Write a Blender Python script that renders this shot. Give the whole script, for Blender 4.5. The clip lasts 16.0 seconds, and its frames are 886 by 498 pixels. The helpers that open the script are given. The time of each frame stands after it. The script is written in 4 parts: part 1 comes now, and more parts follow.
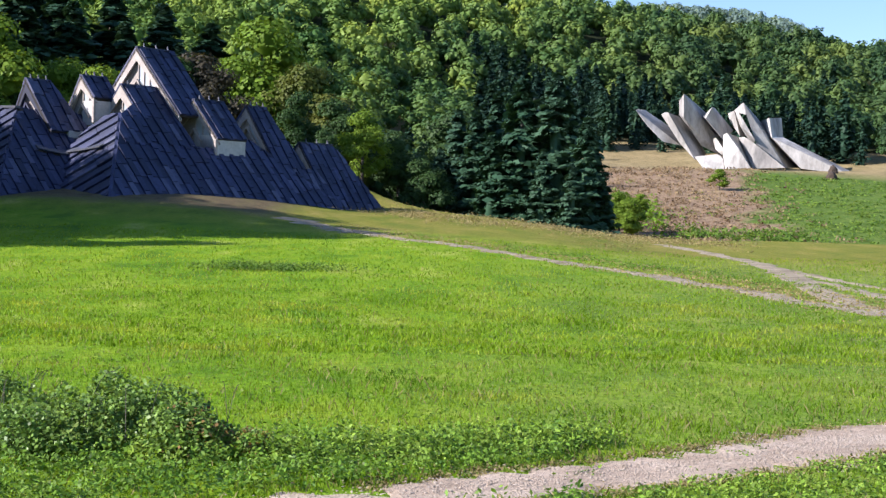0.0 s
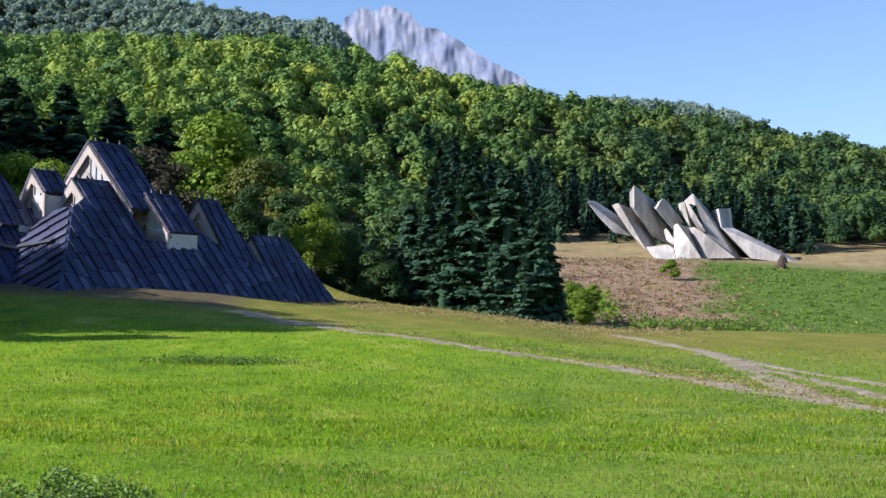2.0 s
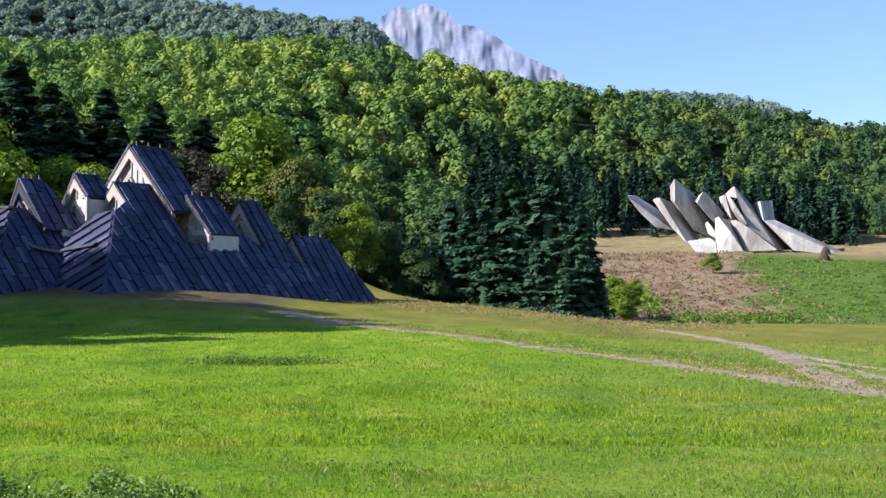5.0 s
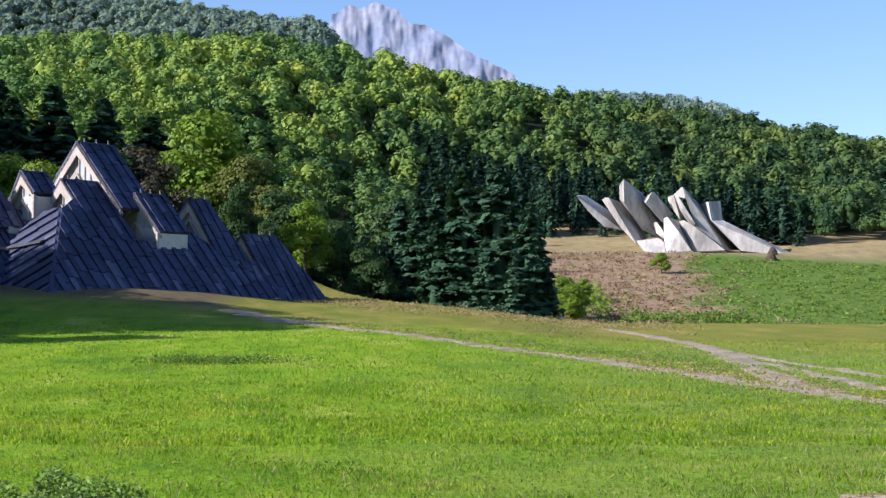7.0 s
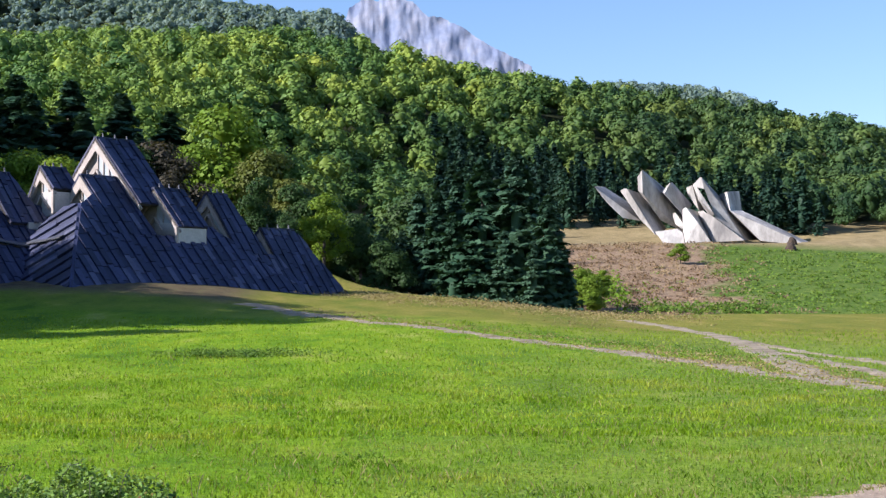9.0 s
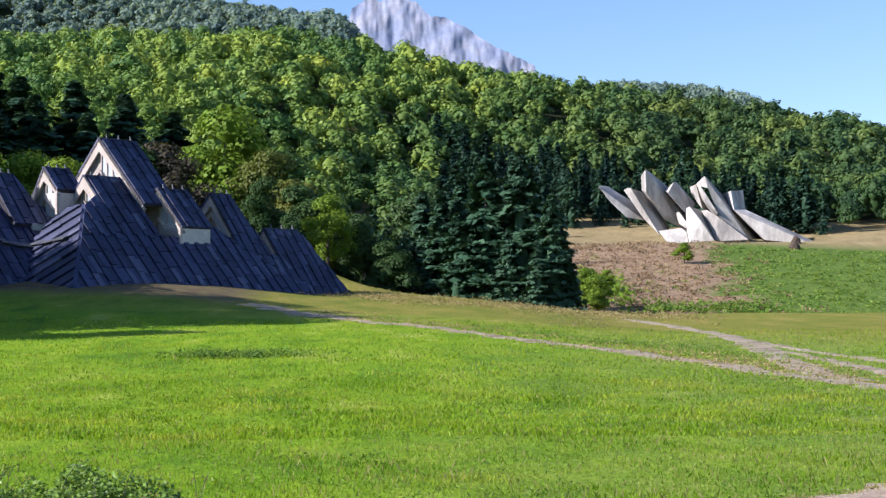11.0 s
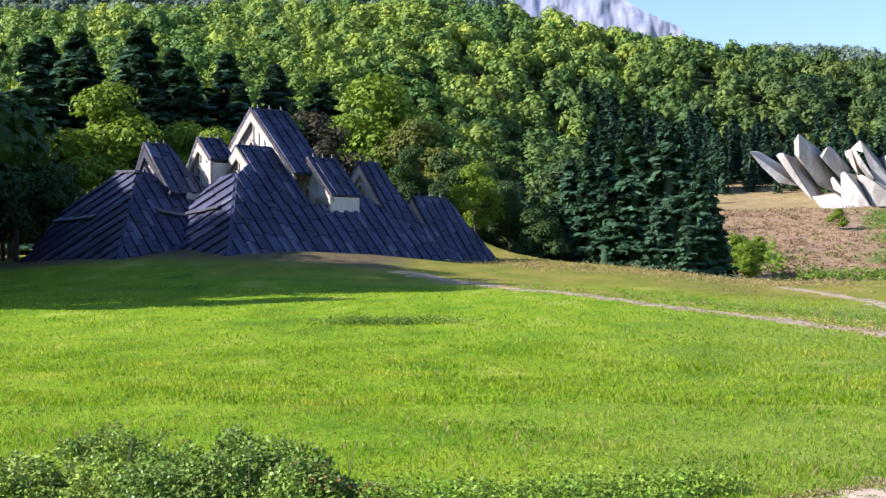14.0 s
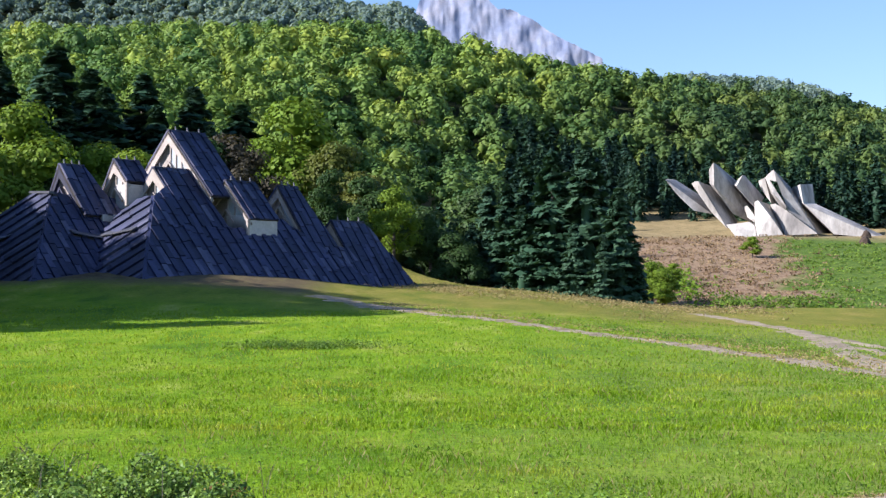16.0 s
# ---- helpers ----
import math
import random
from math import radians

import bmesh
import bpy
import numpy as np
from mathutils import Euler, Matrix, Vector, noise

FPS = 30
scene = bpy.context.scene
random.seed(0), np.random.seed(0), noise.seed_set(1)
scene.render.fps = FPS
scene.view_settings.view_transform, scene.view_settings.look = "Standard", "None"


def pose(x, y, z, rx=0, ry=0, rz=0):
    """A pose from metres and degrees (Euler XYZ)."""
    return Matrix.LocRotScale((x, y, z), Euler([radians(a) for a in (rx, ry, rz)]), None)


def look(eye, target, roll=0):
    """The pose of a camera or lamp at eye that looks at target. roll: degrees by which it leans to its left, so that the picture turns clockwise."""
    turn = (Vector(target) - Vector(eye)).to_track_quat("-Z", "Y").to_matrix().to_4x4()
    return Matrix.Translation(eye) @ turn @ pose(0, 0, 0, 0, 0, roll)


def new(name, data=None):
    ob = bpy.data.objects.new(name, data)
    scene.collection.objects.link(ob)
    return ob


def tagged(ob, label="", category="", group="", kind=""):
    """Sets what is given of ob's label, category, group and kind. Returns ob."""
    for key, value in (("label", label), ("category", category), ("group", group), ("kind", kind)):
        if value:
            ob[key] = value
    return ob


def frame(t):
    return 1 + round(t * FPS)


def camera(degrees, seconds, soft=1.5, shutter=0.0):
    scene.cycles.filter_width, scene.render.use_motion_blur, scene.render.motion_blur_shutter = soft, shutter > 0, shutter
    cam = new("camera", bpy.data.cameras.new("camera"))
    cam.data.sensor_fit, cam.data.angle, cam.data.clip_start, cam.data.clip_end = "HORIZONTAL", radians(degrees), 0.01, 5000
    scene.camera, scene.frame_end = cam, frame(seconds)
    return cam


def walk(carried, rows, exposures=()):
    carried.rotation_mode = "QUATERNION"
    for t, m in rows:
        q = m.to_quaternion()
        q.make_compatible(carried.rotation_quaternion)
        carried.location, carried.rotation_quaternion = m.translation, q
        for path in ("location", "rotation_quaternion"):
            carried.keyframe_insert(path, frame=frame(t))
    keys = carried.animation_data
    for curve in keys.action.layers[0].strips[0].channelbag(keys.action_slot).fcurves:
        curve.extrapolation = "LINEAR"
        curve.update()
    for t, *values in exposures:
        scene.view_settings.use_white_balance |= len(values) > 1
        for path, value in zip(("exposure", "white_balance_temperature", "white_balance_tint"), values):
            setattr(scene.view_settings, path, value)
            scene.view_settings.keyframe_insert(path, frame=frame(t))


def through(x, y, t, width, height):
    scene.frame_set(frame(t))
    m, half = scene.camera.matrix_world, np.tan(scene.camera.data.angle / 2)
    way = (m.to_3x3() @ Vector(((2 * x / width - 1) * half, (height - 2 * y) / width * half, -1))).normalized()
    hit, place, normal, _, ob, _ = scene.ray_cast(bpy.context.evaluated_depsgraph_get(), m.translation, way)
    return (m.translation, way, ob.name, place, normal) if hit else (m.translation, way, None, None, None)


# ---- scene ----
# A standing person turns a long-lens camera over a meadow below a timber memorial hall and a concrete monument.
# x right, y ahead, z up; the meadow beside the near track is z = 0.
EYE = (0.0, 0.0, 3.8)
cam = camera(33.0, 16.0, soft=1.4)
TURNS = [
    (0.0, 88.788, -1.315, 0.028),
    (0.5, 89.852, -0.905, -0.827),
    (1.0, 90.819, -0.736, -1.245),
    (1.5, 91.474, -1.036, -1.954),
    (2.0, 92.342, -0.876, -1.769),
    (2.5, 92.896, -1.054, -2.547),
    (3.0, 93.012, -0.779, -0.235),
    (3.5, 92.237, -0.643, 0.301),
    (3.7, 92.208, -0.454, 0.117),
    (5.8, 92.320, 0.275, -0.347),
    (6.0, 92.659, 0.217, -0.664),
    (6.5, 92.316, -0.055, -1.423),
    (7.0, 92.199, -0.134, -2.103),
    (7.5, 92.577, -0.226, -2.205),
    (8.0, 92.781, -0.130, -2.292),
    (8.5, 92.179, -0.068, -2.143),
    (9.0, 91.908, 0.262, -1.379),
    (9.2, 91.851, 0.411, -1.338),
    (11.5, 91.965, 0.400, -1.140),
    (12.0, 92.136, 0.072, 0.091),
    (12.5, 91.375, 0.307, 2.194),
    (13.0, 91.111, 0.734, 4.009),
    (13.5, 90.740, 0.460, 4.122),
    (14.0, 90.700, 0.487, 4.426),
    (14.5, 91.159, 0.244, 3.308),
    (15.0, 91.517, 0.534, 2.846),
    (15.5, 91.769, 0.659, 1.482),
    (16.0, 91.635, 0.048, 1.281),
]
walk(cam, [(t, pose(*EYE, rx, ry, rz)) for t, rx, ry, rz in TURNS], exposures=[(0.0, 0.95, 5780, 19), (1.0, 0.83, 5780, 19), (3.0, 0.67, 5700, 18), (3.5, 0.85, 5780, 19), (6.0, 0.87, 5780, 19), (8.0, 0.7, 5700, 18), (8.5, 0.68, 5700, 18), (9.0, 0.85, 5780, 19), (12.0, 0.89, 5780, 19), (13.0, 1.01, 5980, 20), (14.0, 1.18, 5980, 20), (15.0, 0.97, 5880, 19), (16.0, 0.93, 5780, 19)])

# ---- world and sun ----
SUN_AZ, SUN_EL = 254.0, 30.0        # compass bearing from +y towards +x, height, degrees
world = bpy.data.worlds.new("world")
scene.world = world
world.use_nodes = True
wn = world.node_tree.nodes
sky = wn.new("ShaderNodeTexSky")
sky.sky_type, sky.sun_disc = "NISHITA", False
sky.sun_elevation, sky.sun_rotation = radians(SUN_EL), radians(SUN_AZ)
sky.air_density, sky.dust_density, sky.ozone_density = 1.0, 0.25, 3.4
wn["Background"].inputs["Strength"].default_value = 0.096
world.node_tree.links.new(sky.outputs["Color"], wn["Background"].inputs["Color"])
lamp = bpy.data.lights.new("sun", "SUN")
lamp.energy, lamp.angle, lamp.color = 5.4, radians(0.6), (1.0, 0.92, 0.78)
sun_ob = new("sun", lamp)
az, el = radians(SUN_AZ), radians(SUN_EL)
to_sun = Vector((math.sin(az) * math.cos(el), math.cos(az) * math.cos(el), math.sin(el)))
sun_ob.matrix_world = look(Vector((0, 100, 60)) + to_sun * 300, (0, 100, 60))


# ---- materials ----
def ramp_node(nt, fac, stops):
    r = nt.nodes.new("ShaderNodeValToRGB")
    els = r.color_ramp.elements
    while len(els) < len(stops):
        els.new(0.5)
    for e, (p, c) in zip(els, stops):
        e.position, e.color = p, (*c, 1)
    nt.links.new(fac, r.inputs["Fac"])
    return r.outputs["Color"]


def noise_node(nt, scale, detail=4.0, rough=0.6, stretch=None, coords="Object"):
    tc = nt.nodes.new("ShaderNodeTexCoord")
    n = nt.nodes.new("ShaderNodeTexNoise")
    n.inputs["Scale"].default_value, n.inputs["Detail"].default_value, n.inputs["Roughness"].default_value = scale, detail, rough
    if stretch:
        mp = nt.nodes.new("ShaderNodeMapping")
        mp.inputs["Scale"].default_value = stretch
        nt.links.new(tc.outputs[coords], mp.inputs["Vector"])
        nt.links.new(mp.outputs["Vector"], n.inputs["Vector"])
    else:
        nt.links.new(tc.outputs[coords], n.inputs["Vector"])
    return n.outputs["Fac"]


def mix_node(nt, fac, a, b, mode="MIX"):
    m = nt.nodes.new("ShaderNodeMix")
    m.data_type, m.blend_type = "RGBA", mode
    for sock, v in ((m.inputs[0], fac), (m.inputs[6], a), (m.inputs[7], b)):
        if isinstance(v, bpy.types.NodeSocket):
            nt.links.new(v, sock)
        elif isinstance(v, (int, float)):
            sock.default_value = v
        else:
            sock.default_value = (*v, 1)
    return m.outputs[2]


def math_node(nt, op, a, b, clamp=False):
    m = nt.nodes.new("ShaderNodeMath")
    m.operation, m.use_clamp = op, clamp
    for sock, v in zip(m.inputs, (a, b)):
        if isinstance(v, bpy.types.NodeSocket):
            nt.links.new(v, sock)
        else:
            sock.default_value = v
    return m.outputs[0]


def start(name, rough=0.8):
    m = bpy.data.materials.new(name)
    m.use_nodes = True
    b = m.node_tree.nodes["Principled BSDF"]
    b.inputs["Roughness"].default_value = rough
    return m, m.node_tree, b


def bump(nt, b, height, strength, dist):
    n = nt.nodes.new("ShaderNodeBump")
    n.inputs["Strength"].default_value, n.inputs["Distance"].default_value = strength, dist
    nt.links.new(height, n.inputs["Height"])
    nt.links.new(n.outputs["Normal"], b.inputs["Normal"])


def two_scale(name, stops, scale_big, scale_small, mottling=0.5, rough=0.85, relief=0.4, dist=0.02, stretch=None):
    """Colour from a broad noise, broken by a fine one, with fine relief."""
    m, nt, b = start(name, rough)
    big = noise_node(nt, scale_big, 3, 0.55, stretch)
    small = noise_node(nt, scale_small, 5, 0.7, stretch)
    c = ramp_node(nt, big, stops)
    dark = ramp_node(nt, small, [(0.3, (1 - mottling,) * 3), (0.7, (1 + 0.4 * mottling,) * 3)])
    nt.links.new(mix_node(nt, 1.0, c, dark, "MULTIPLY"), b.inputs["Base Color"])
    bump(nt, b, small, relief, dist)
    return m


def leafy(name, stops, patch=0.12, through=0.35, rough=0.55, island=0.35, upslope_gain=None, tone=None, gloss=0.12):
    """Foliage: colour drifts from plant to plant and leaf to leaf; some light passes through."""
    m, nt, b = start(name, rough)
    c = ramp_node(nt, noise_node(nt, patch, 3, 0.6), stops)
    if upslope_gain:
        # leaf colour brightened up the slope and leftwards, darker low and behind the monument
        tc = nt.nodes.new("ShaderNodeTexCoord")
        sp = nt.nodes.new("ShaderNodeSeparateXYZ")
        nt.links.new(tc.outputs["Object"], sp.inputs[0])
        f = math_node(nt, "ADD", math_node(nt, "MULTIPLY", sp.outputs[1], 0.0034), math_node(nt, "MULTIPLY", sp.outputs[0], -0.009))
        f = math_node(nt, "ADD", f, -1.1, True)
        c = mix_node(nt, f, c, mix_node(nt, 1.0, c, upslope_gain, "MULTIPLY"))
    if tone:
        # every tree of the wood has a colour of its own
        at = nt.nodes.new("ShaderNodeAttribute")
        at.attribute_name = "tone"
        c = mix_node(nt, 1.0, c, ramp_node(nt, at.outputs["Fac"], tone), "MULTIPLY")
    geo = nt.nodes.new("ShaderNodeNewGeometry")
    v = ramp_node(nt, geo.outputs["Random Per Island"], [(0.0, (1 - island,) * 3), (1.0, (1 + island,) * 3)])
    col = mix_node(nt, 1.0, c, v, "MULTIPLY")
    oi = nt.nodes.new("ShaderNodeObjectInfo")
    w = ramp_node(nt, oi.outputs["Random"], [(0.0, (0.8, 0.85, 0.8)), (1.0, (1.2, 1.1, 1.1))])
    col = mix_node(nt, 1.0, col, w, "MULTIPLY")
    nt.links.new(col, b.inputs["Base Color"])
    b.inputs["Specular IOR Level"].default_value = gloss
    tr = nt.nodes.new("ShaderNodeBsdfTranslucent")
    warm = mix_node(nt, 1.0, col, (1.25, 1.15, 0.5), "MULTIPLY")
    nt.links.new(warm, tr.inputs["Color"])
    ms = nt.nodes.new("ShaderNodeMixShader")
    ms.inputs[0].default_value = through
    nt.links.new(b.outputs[0], ms.inputs[1])
    nt.links.new(tr.outputs[0], ms.inputs[2])
    nt.links.new(ms.outputs[0], nt.nodes["Material Output"].inputs["Surface"])
    return m


def meadow_material():
    m, nt, b = start("meadow", 0.9)
    tc = nt.nodes.new("ShaderNodeTexCoord")
    sx = nt.nodes.new("ShaderNodeSeparateXYZ")
    nt.links.new(tc.outputs["Object"], sx.inputs[0])
    x, y = sx.outputs[0], sx.outputs[1]
    broad = noise_node(nt, 0.05, 3, 0.6)
    mid = noise_node(nt, 0.3, 4, 0.65, (1, 0.45, 1))
    fine = noise_node(nt, 5.0, 4, 0.7)
    clump = noise_node(nt, 0.9, 4, 0.7)

    def lin(ax, ay, ac, wob=0.0, src=None):
        v = math_node(nt, "ADD", math_node(nt, "MULTIPLY", x, ax), math_node(nt, "MULTIPLY", y, ay))
        v = math_node(nt, "ADD", v, ac)
        if wob:
            v = math_node(nt, "ADD", v, math_node(nt, "MULTIPLY", math_node(nt, "SUBTRACT", src or broad, 0.5), wob))
        return math_node(nt, "ADD", v, 0.0, True)

    green = ramp_node(nt, mid, [(0.32, (0.08, 0.18, 0.006)), (0.47, (0.15, 0.275, 0.007)), (0.58, (0.2, 0.31, 0.012)), (0.72, (0.33, 0.39, 0.07))])
    olive = ramp_node(nt, mid, [(0.3, (0.13, 0.17, 0.02)), (0.55, (0.21, 0.21, 0.035)), (0.75, (0.3, 0.25, 0.07))])
    bracken = ramp_node(nt, clump, [(0.3, (0.17, 0.11, 0.07)), (0.5, (0.29, 0.205, 0.13)), (0.7, (0.36, 0.29, 0.16))])
    straw = ramp_node(nt, mid, [(0.3, (0.22, 0.18, 0.085)), (0.6, (0.34, 0.27, 0.135)), (0.8, (0.38, 0.33, 0.16))])
    pasture = ramp_node(nt, clump, [(0.3, (0.05, 0.1, 0.02)), (0.5, (0.1, 0.17, 0.025)), (0.68, (0.17, 0.22, 0.045))])
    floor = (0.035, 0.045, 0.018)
    # a greyer sward towards the tracks
    sward = ramp_node(nt, clump, [(0.3, (0.1, 0.15, 0.03)), (0.5, (0.17, 0.23, 0.045)), (0.68, (0.26, 0.27, 0.09))])
    c0 = mix_node(nt, math_node(nt, "MULTIPLY", lin(0.07, -0.006, 0.35, 2.2), 0.75), green, sward)
    # olive grass on the bank under the hall and along the hollow's edge
    c = mix_node(nt, lin(0.025, 0.05, -4.75, 1.6), c0, olive)
    bare = ramp_node(nt, clump, [(0.3, (0.085, 0.065, 0.04)), (0.55, (0.15, 0.12, 0.065)), (0.75, (0.15, 0.16, 0.045))])
    bank = math_node(nt, "MULTIPLY", lin(0.0, 0.22, -26.0, 1.6, clump), lin(-0.3, 0.0, -3.6, 1.5, clump))
    bank = math_node(nt, "MULTIPLY", bank, lin(0.0, -0.2, 28.5))
    c = mix_node(nt, bank, c, bare)
    # the monument's slope: green pasture, bracken beside it, straw on top
    slope = mix_node(nt, lin(-0.2, 0.034, 2.8, 7.0), pasture, bracken)
    c = mix_node(nt, lin(0.0, 0.2, -37.5, 2.0), c, slope)
    c = mix_node(nt, lin(0.0, 0.05, -16.6, 0.8), c, straw)
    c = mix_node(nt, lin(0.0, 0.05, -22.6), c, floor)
    sp = ramp_node(nt, fine, [(0.3, (0.62, 0.62, 0.6)), (0.7, (1.25, 1.2, 1.2))])
    nt.links.new(mix_node(nt, 1.0, c, sp, "MULTIPLY"), b.inputs["Base Color"])
    b.inputs["Specular IOR Level"].default_value = 0.1
    bump(nt, b, fine, 0.8, 0.12)
    return m


MEADOW = meadow_material()
EARTH = two_scale("worn_earth", [(0.3, (0.2, 0.155, 0.09)), (0.5, (0.31, 0.25, 0.165)), (0.75, (0.43, 0.36, 0.26))], 0.8, 7.0, 0.45, 0.95, 0.7, 0.05)
DIRT = two_scale("pale_gravel_track", [(0.3, (0.3, 0.22, 0.15)), (0.5, (0.46, 0.35, 0.255)), (0.75, (0.59, 0.475, 0.37))], 0.7, 12.0, 0.35, 0.95, 0.8, 0.05)
GABLE = two_scale("grey_gable_boards", [(0.3, (0.33, 0.29, 0.265)), (0.7, (0.46, 0.41, 0.37))], 0.7, 6.0, 0.3, 0.8, 0.3, 0.01)
OLDHAY = two_scale("old_hay", [(0.3, (0.05, 0.035, 0.025)), (0.7, (0.11, 0.075, 0.05))], 0.8, 5.0, 0.5, 0.95, 0.8, 0.06)
CONCRETE = two_scale("white_concrete", [(0.3, (0.17, 0.16, 0.15)), (0.44, (0.36, 0.335, 0.305)), (0.58, (0.53, 0.5, 0.46)), (0.72, (0.66, 0.63, 0.58))], 0.11, 0.9, 0.4, 0.8, 0.3, 0.05, (1, 1, 0.35))
TIMBER = two_scale("pale_weathered_fascia", [(0.3, (0.37, 0.32, 0.285)), (0.7, (0.5, 0.435, 0.39))], 0.7, 6.0, 0.3, 0.8, 0.3, 0.01)
PANEL = two_scale("pale_render_panel", [(0.3, (0.42, 0.41, 0.4)), (0.7, (0.54, 0.53, 0.51))], 0.6, 4.0, 0.2, 0.8, 0.2, 0.01)
DARKWOOD = two_scale("dark_timber", [(0.3, (0.03, 0.027, 0.025)), (0.7, (0.06, 0.05, 0.045))], 0.8, 6.0, 0.3)
METAL = two_scale("grey_lead_flashing", [(0.3, (0.05, 0.055, 0.075)), (0.7, (0.1, 0.105, 0.13))], 0.8, 6.0, 0.2, 0.5)
BARK = two_scale("bark", [(0.3, (0.06, 0.05, 0.04)), (0.7, (0.14, 0.115, 0.09))], 0.8, 6.0, 0.5, 0.9, 0.8, 0.05, (1, 1, 0.2))
# limestone with the distance haze put into its blue base colour
ROCK = two_scale("haze_blue_limestone", [(0.3, (0.17, 0.21, 0.33)), (0.5, (0.24, 0.275, 0.38)), (0.72, (0.36, 0.36, 0.42))], 0.02, 0.06, 0.22, 0.9, 0.3, 4.0, (1, 1, 0.6))
TONES = [(0.0, (0.45, 0.6, 0.75)), (0.3, (0.8, 0.88, 0.95)), (0.75, (1.06, 1.05, 1.0)), (1.0, (1.32, 1.2, 1.0))]
BROAD = leafy("broad_leaves", [(0.3, (0.02, 0.048, 0.018)), (0.5, (0.042, 0.084, 0.024)), (0.7, (0.085, 0.13, 0.032))], 0.05, 0.2, island=0.25)
LIME = leafy("light_leaves", [(0.25, (0.115, 0.2, 0.02)), (0.6, (0.175, 0.265, 0.028)), (0.8, (0.22, 0.27, 0.045))], 0.1, 0.28, island=0.25)
OLIVE = leafy("olive_leaves", [(0.25, (0.07, 0.095, 0.022)), (0.6, (0.125, 0.15, 0.03)), (0.8, (0.17, 0.175, 0.045))], 0.1, 0.25, island=0.25)
BROWNISH = leafy("dry_leaves", [(0.25, (0.065, 0.062, 0.045)), (0.6, (0.105, 0.088, 0.062)), (0.8, (0.14, 0.115, 0.075))], 0.15)
NEEDLE = leafy("dark_needles", [(0.25, (0.03, 0.072, 0.046)), (0.6, (0.055, 0.115, 0.062)), (0.8, (0.09, 0.155, 0.068))], 0.1, 0.15, island=0.25)
FIRWOOD = leafy("fir_needles", [(0.25, (0.016, 0.042, 0.034)), (0.6, (0.03, 0.068, 0.044)), (0.8, (0.05, 0.092, 0.048))], 0.05, 0.12, island=0.2, tone=[(0.0, (0.6, 0.65, 0.75)), (1.0, (1.45, 1.35, 1.1))])
WOODS = leafy("forest_leaves", [(0.35, (0.036, 0.074, 0.026)), (0.5, (0.064, 0.115, 0.032)), (0.66, (0.1, 0.148, 0.036))], 0.02, 0.14, island=0.12, upslope_gain=(2.1, 1.95, 1.35), tone=TONES)
# far trees: their blue stands for haze, painted into the leaf colour
FARWOODS = leafy("haze_tinted_forest", [(0.25, (0.18, 0.25, 0.26)), (0.6, (0.25, 0.33, 0.3)), (0.8, (0.31, 0.385, 0.3))], 0.012, 0.42, island=0.06, tone=[(0.0, (0.86, 0.89, 0.95)), (1.0, (1.14, 1.1, 1.04))])
BRAMBLE = leafy("bramble_leaves", [(0.25, (0.11, 0.195, 0.04)), (0.6, (0.21, 0.31, 0.06)), (0.8, (0.33, 0.39, 0.1))], 1.6, 0.25, 0.4, island=0.5, gloss=0.15)
WITHERED = leafy("withered_bramble", [(0.3, (0.16, 0.08, 0.05)), (0.5, (0.27, 0.19, 0.06)), (0.7, (0.2, 0.22, 0.06))], 2.5, 0.3, 0.6)
VERGE = leafy("verge_leaves", [(0.3, (0.09, 0.18, 0.03)), (0.5, (0.16, 0.27, 0.03)), (0.7, (0.25, 0.35, 0.06))], 1.4, 0.3, 0.45, island=0.55)
BLADES = leafy("grass_blades", [(0.3, (0.095, 0.2, 0.007)), (0.5, (0.16, 0.275, 0.01)), (0.7, (0.28, 0.34, 0.04))], 0.25, 0.45, 0.5, 0.3)
WEED = leafy("weed_leaves", [(0.3, (0.07, 0.15, 0.025)), (0.5, (0.12, 0.21, 0.03)), (0.72, (0.2, 0.28, 0.05))], 0.5, 0.35, 0.5)
HEATH = leafy("withered_bracken", [(0.3, (0.15, 0.1, 0.065)), (0.5, (0.27, 0.19, 0.12)), (0.72, (0.36, 0.28, 0.16))], 0.15, 0.25, 0.8)
SOIL = two_scale("bare_soil", [(0.3, (0.1, 0.06, 0.035)), (0.7, (0.2, 0.125, 0.075))], 2.0, 14.0, 0.5, 0.95, 0.8, 0.04)
STONE = two_scale("pale_pebble", [(0.3, (0.28, 0.22, 0.16)), (0.6, (0.43, 0.35, 0.27)), (0.8, (0.52, 0.45, 0.37))], 9.0, 40.0, 0.3, 0.9, 0.3, 0.01)
FERN = leafy("fern_fronds", [(0.3, (0.1, 0.2, 0.02)), (0.5, (0.17, 0.3, 0.025)), (0.7, (0.24, 0.34, 0.04))], 0.3, 0.35, 0.6)
HAY = leafy("dry_grass", [(0.3, (0.19, 0.17, 0.07)), (0.7, (0.32, 0.27, 0.13))], 0.4, 0.3, 0.7)


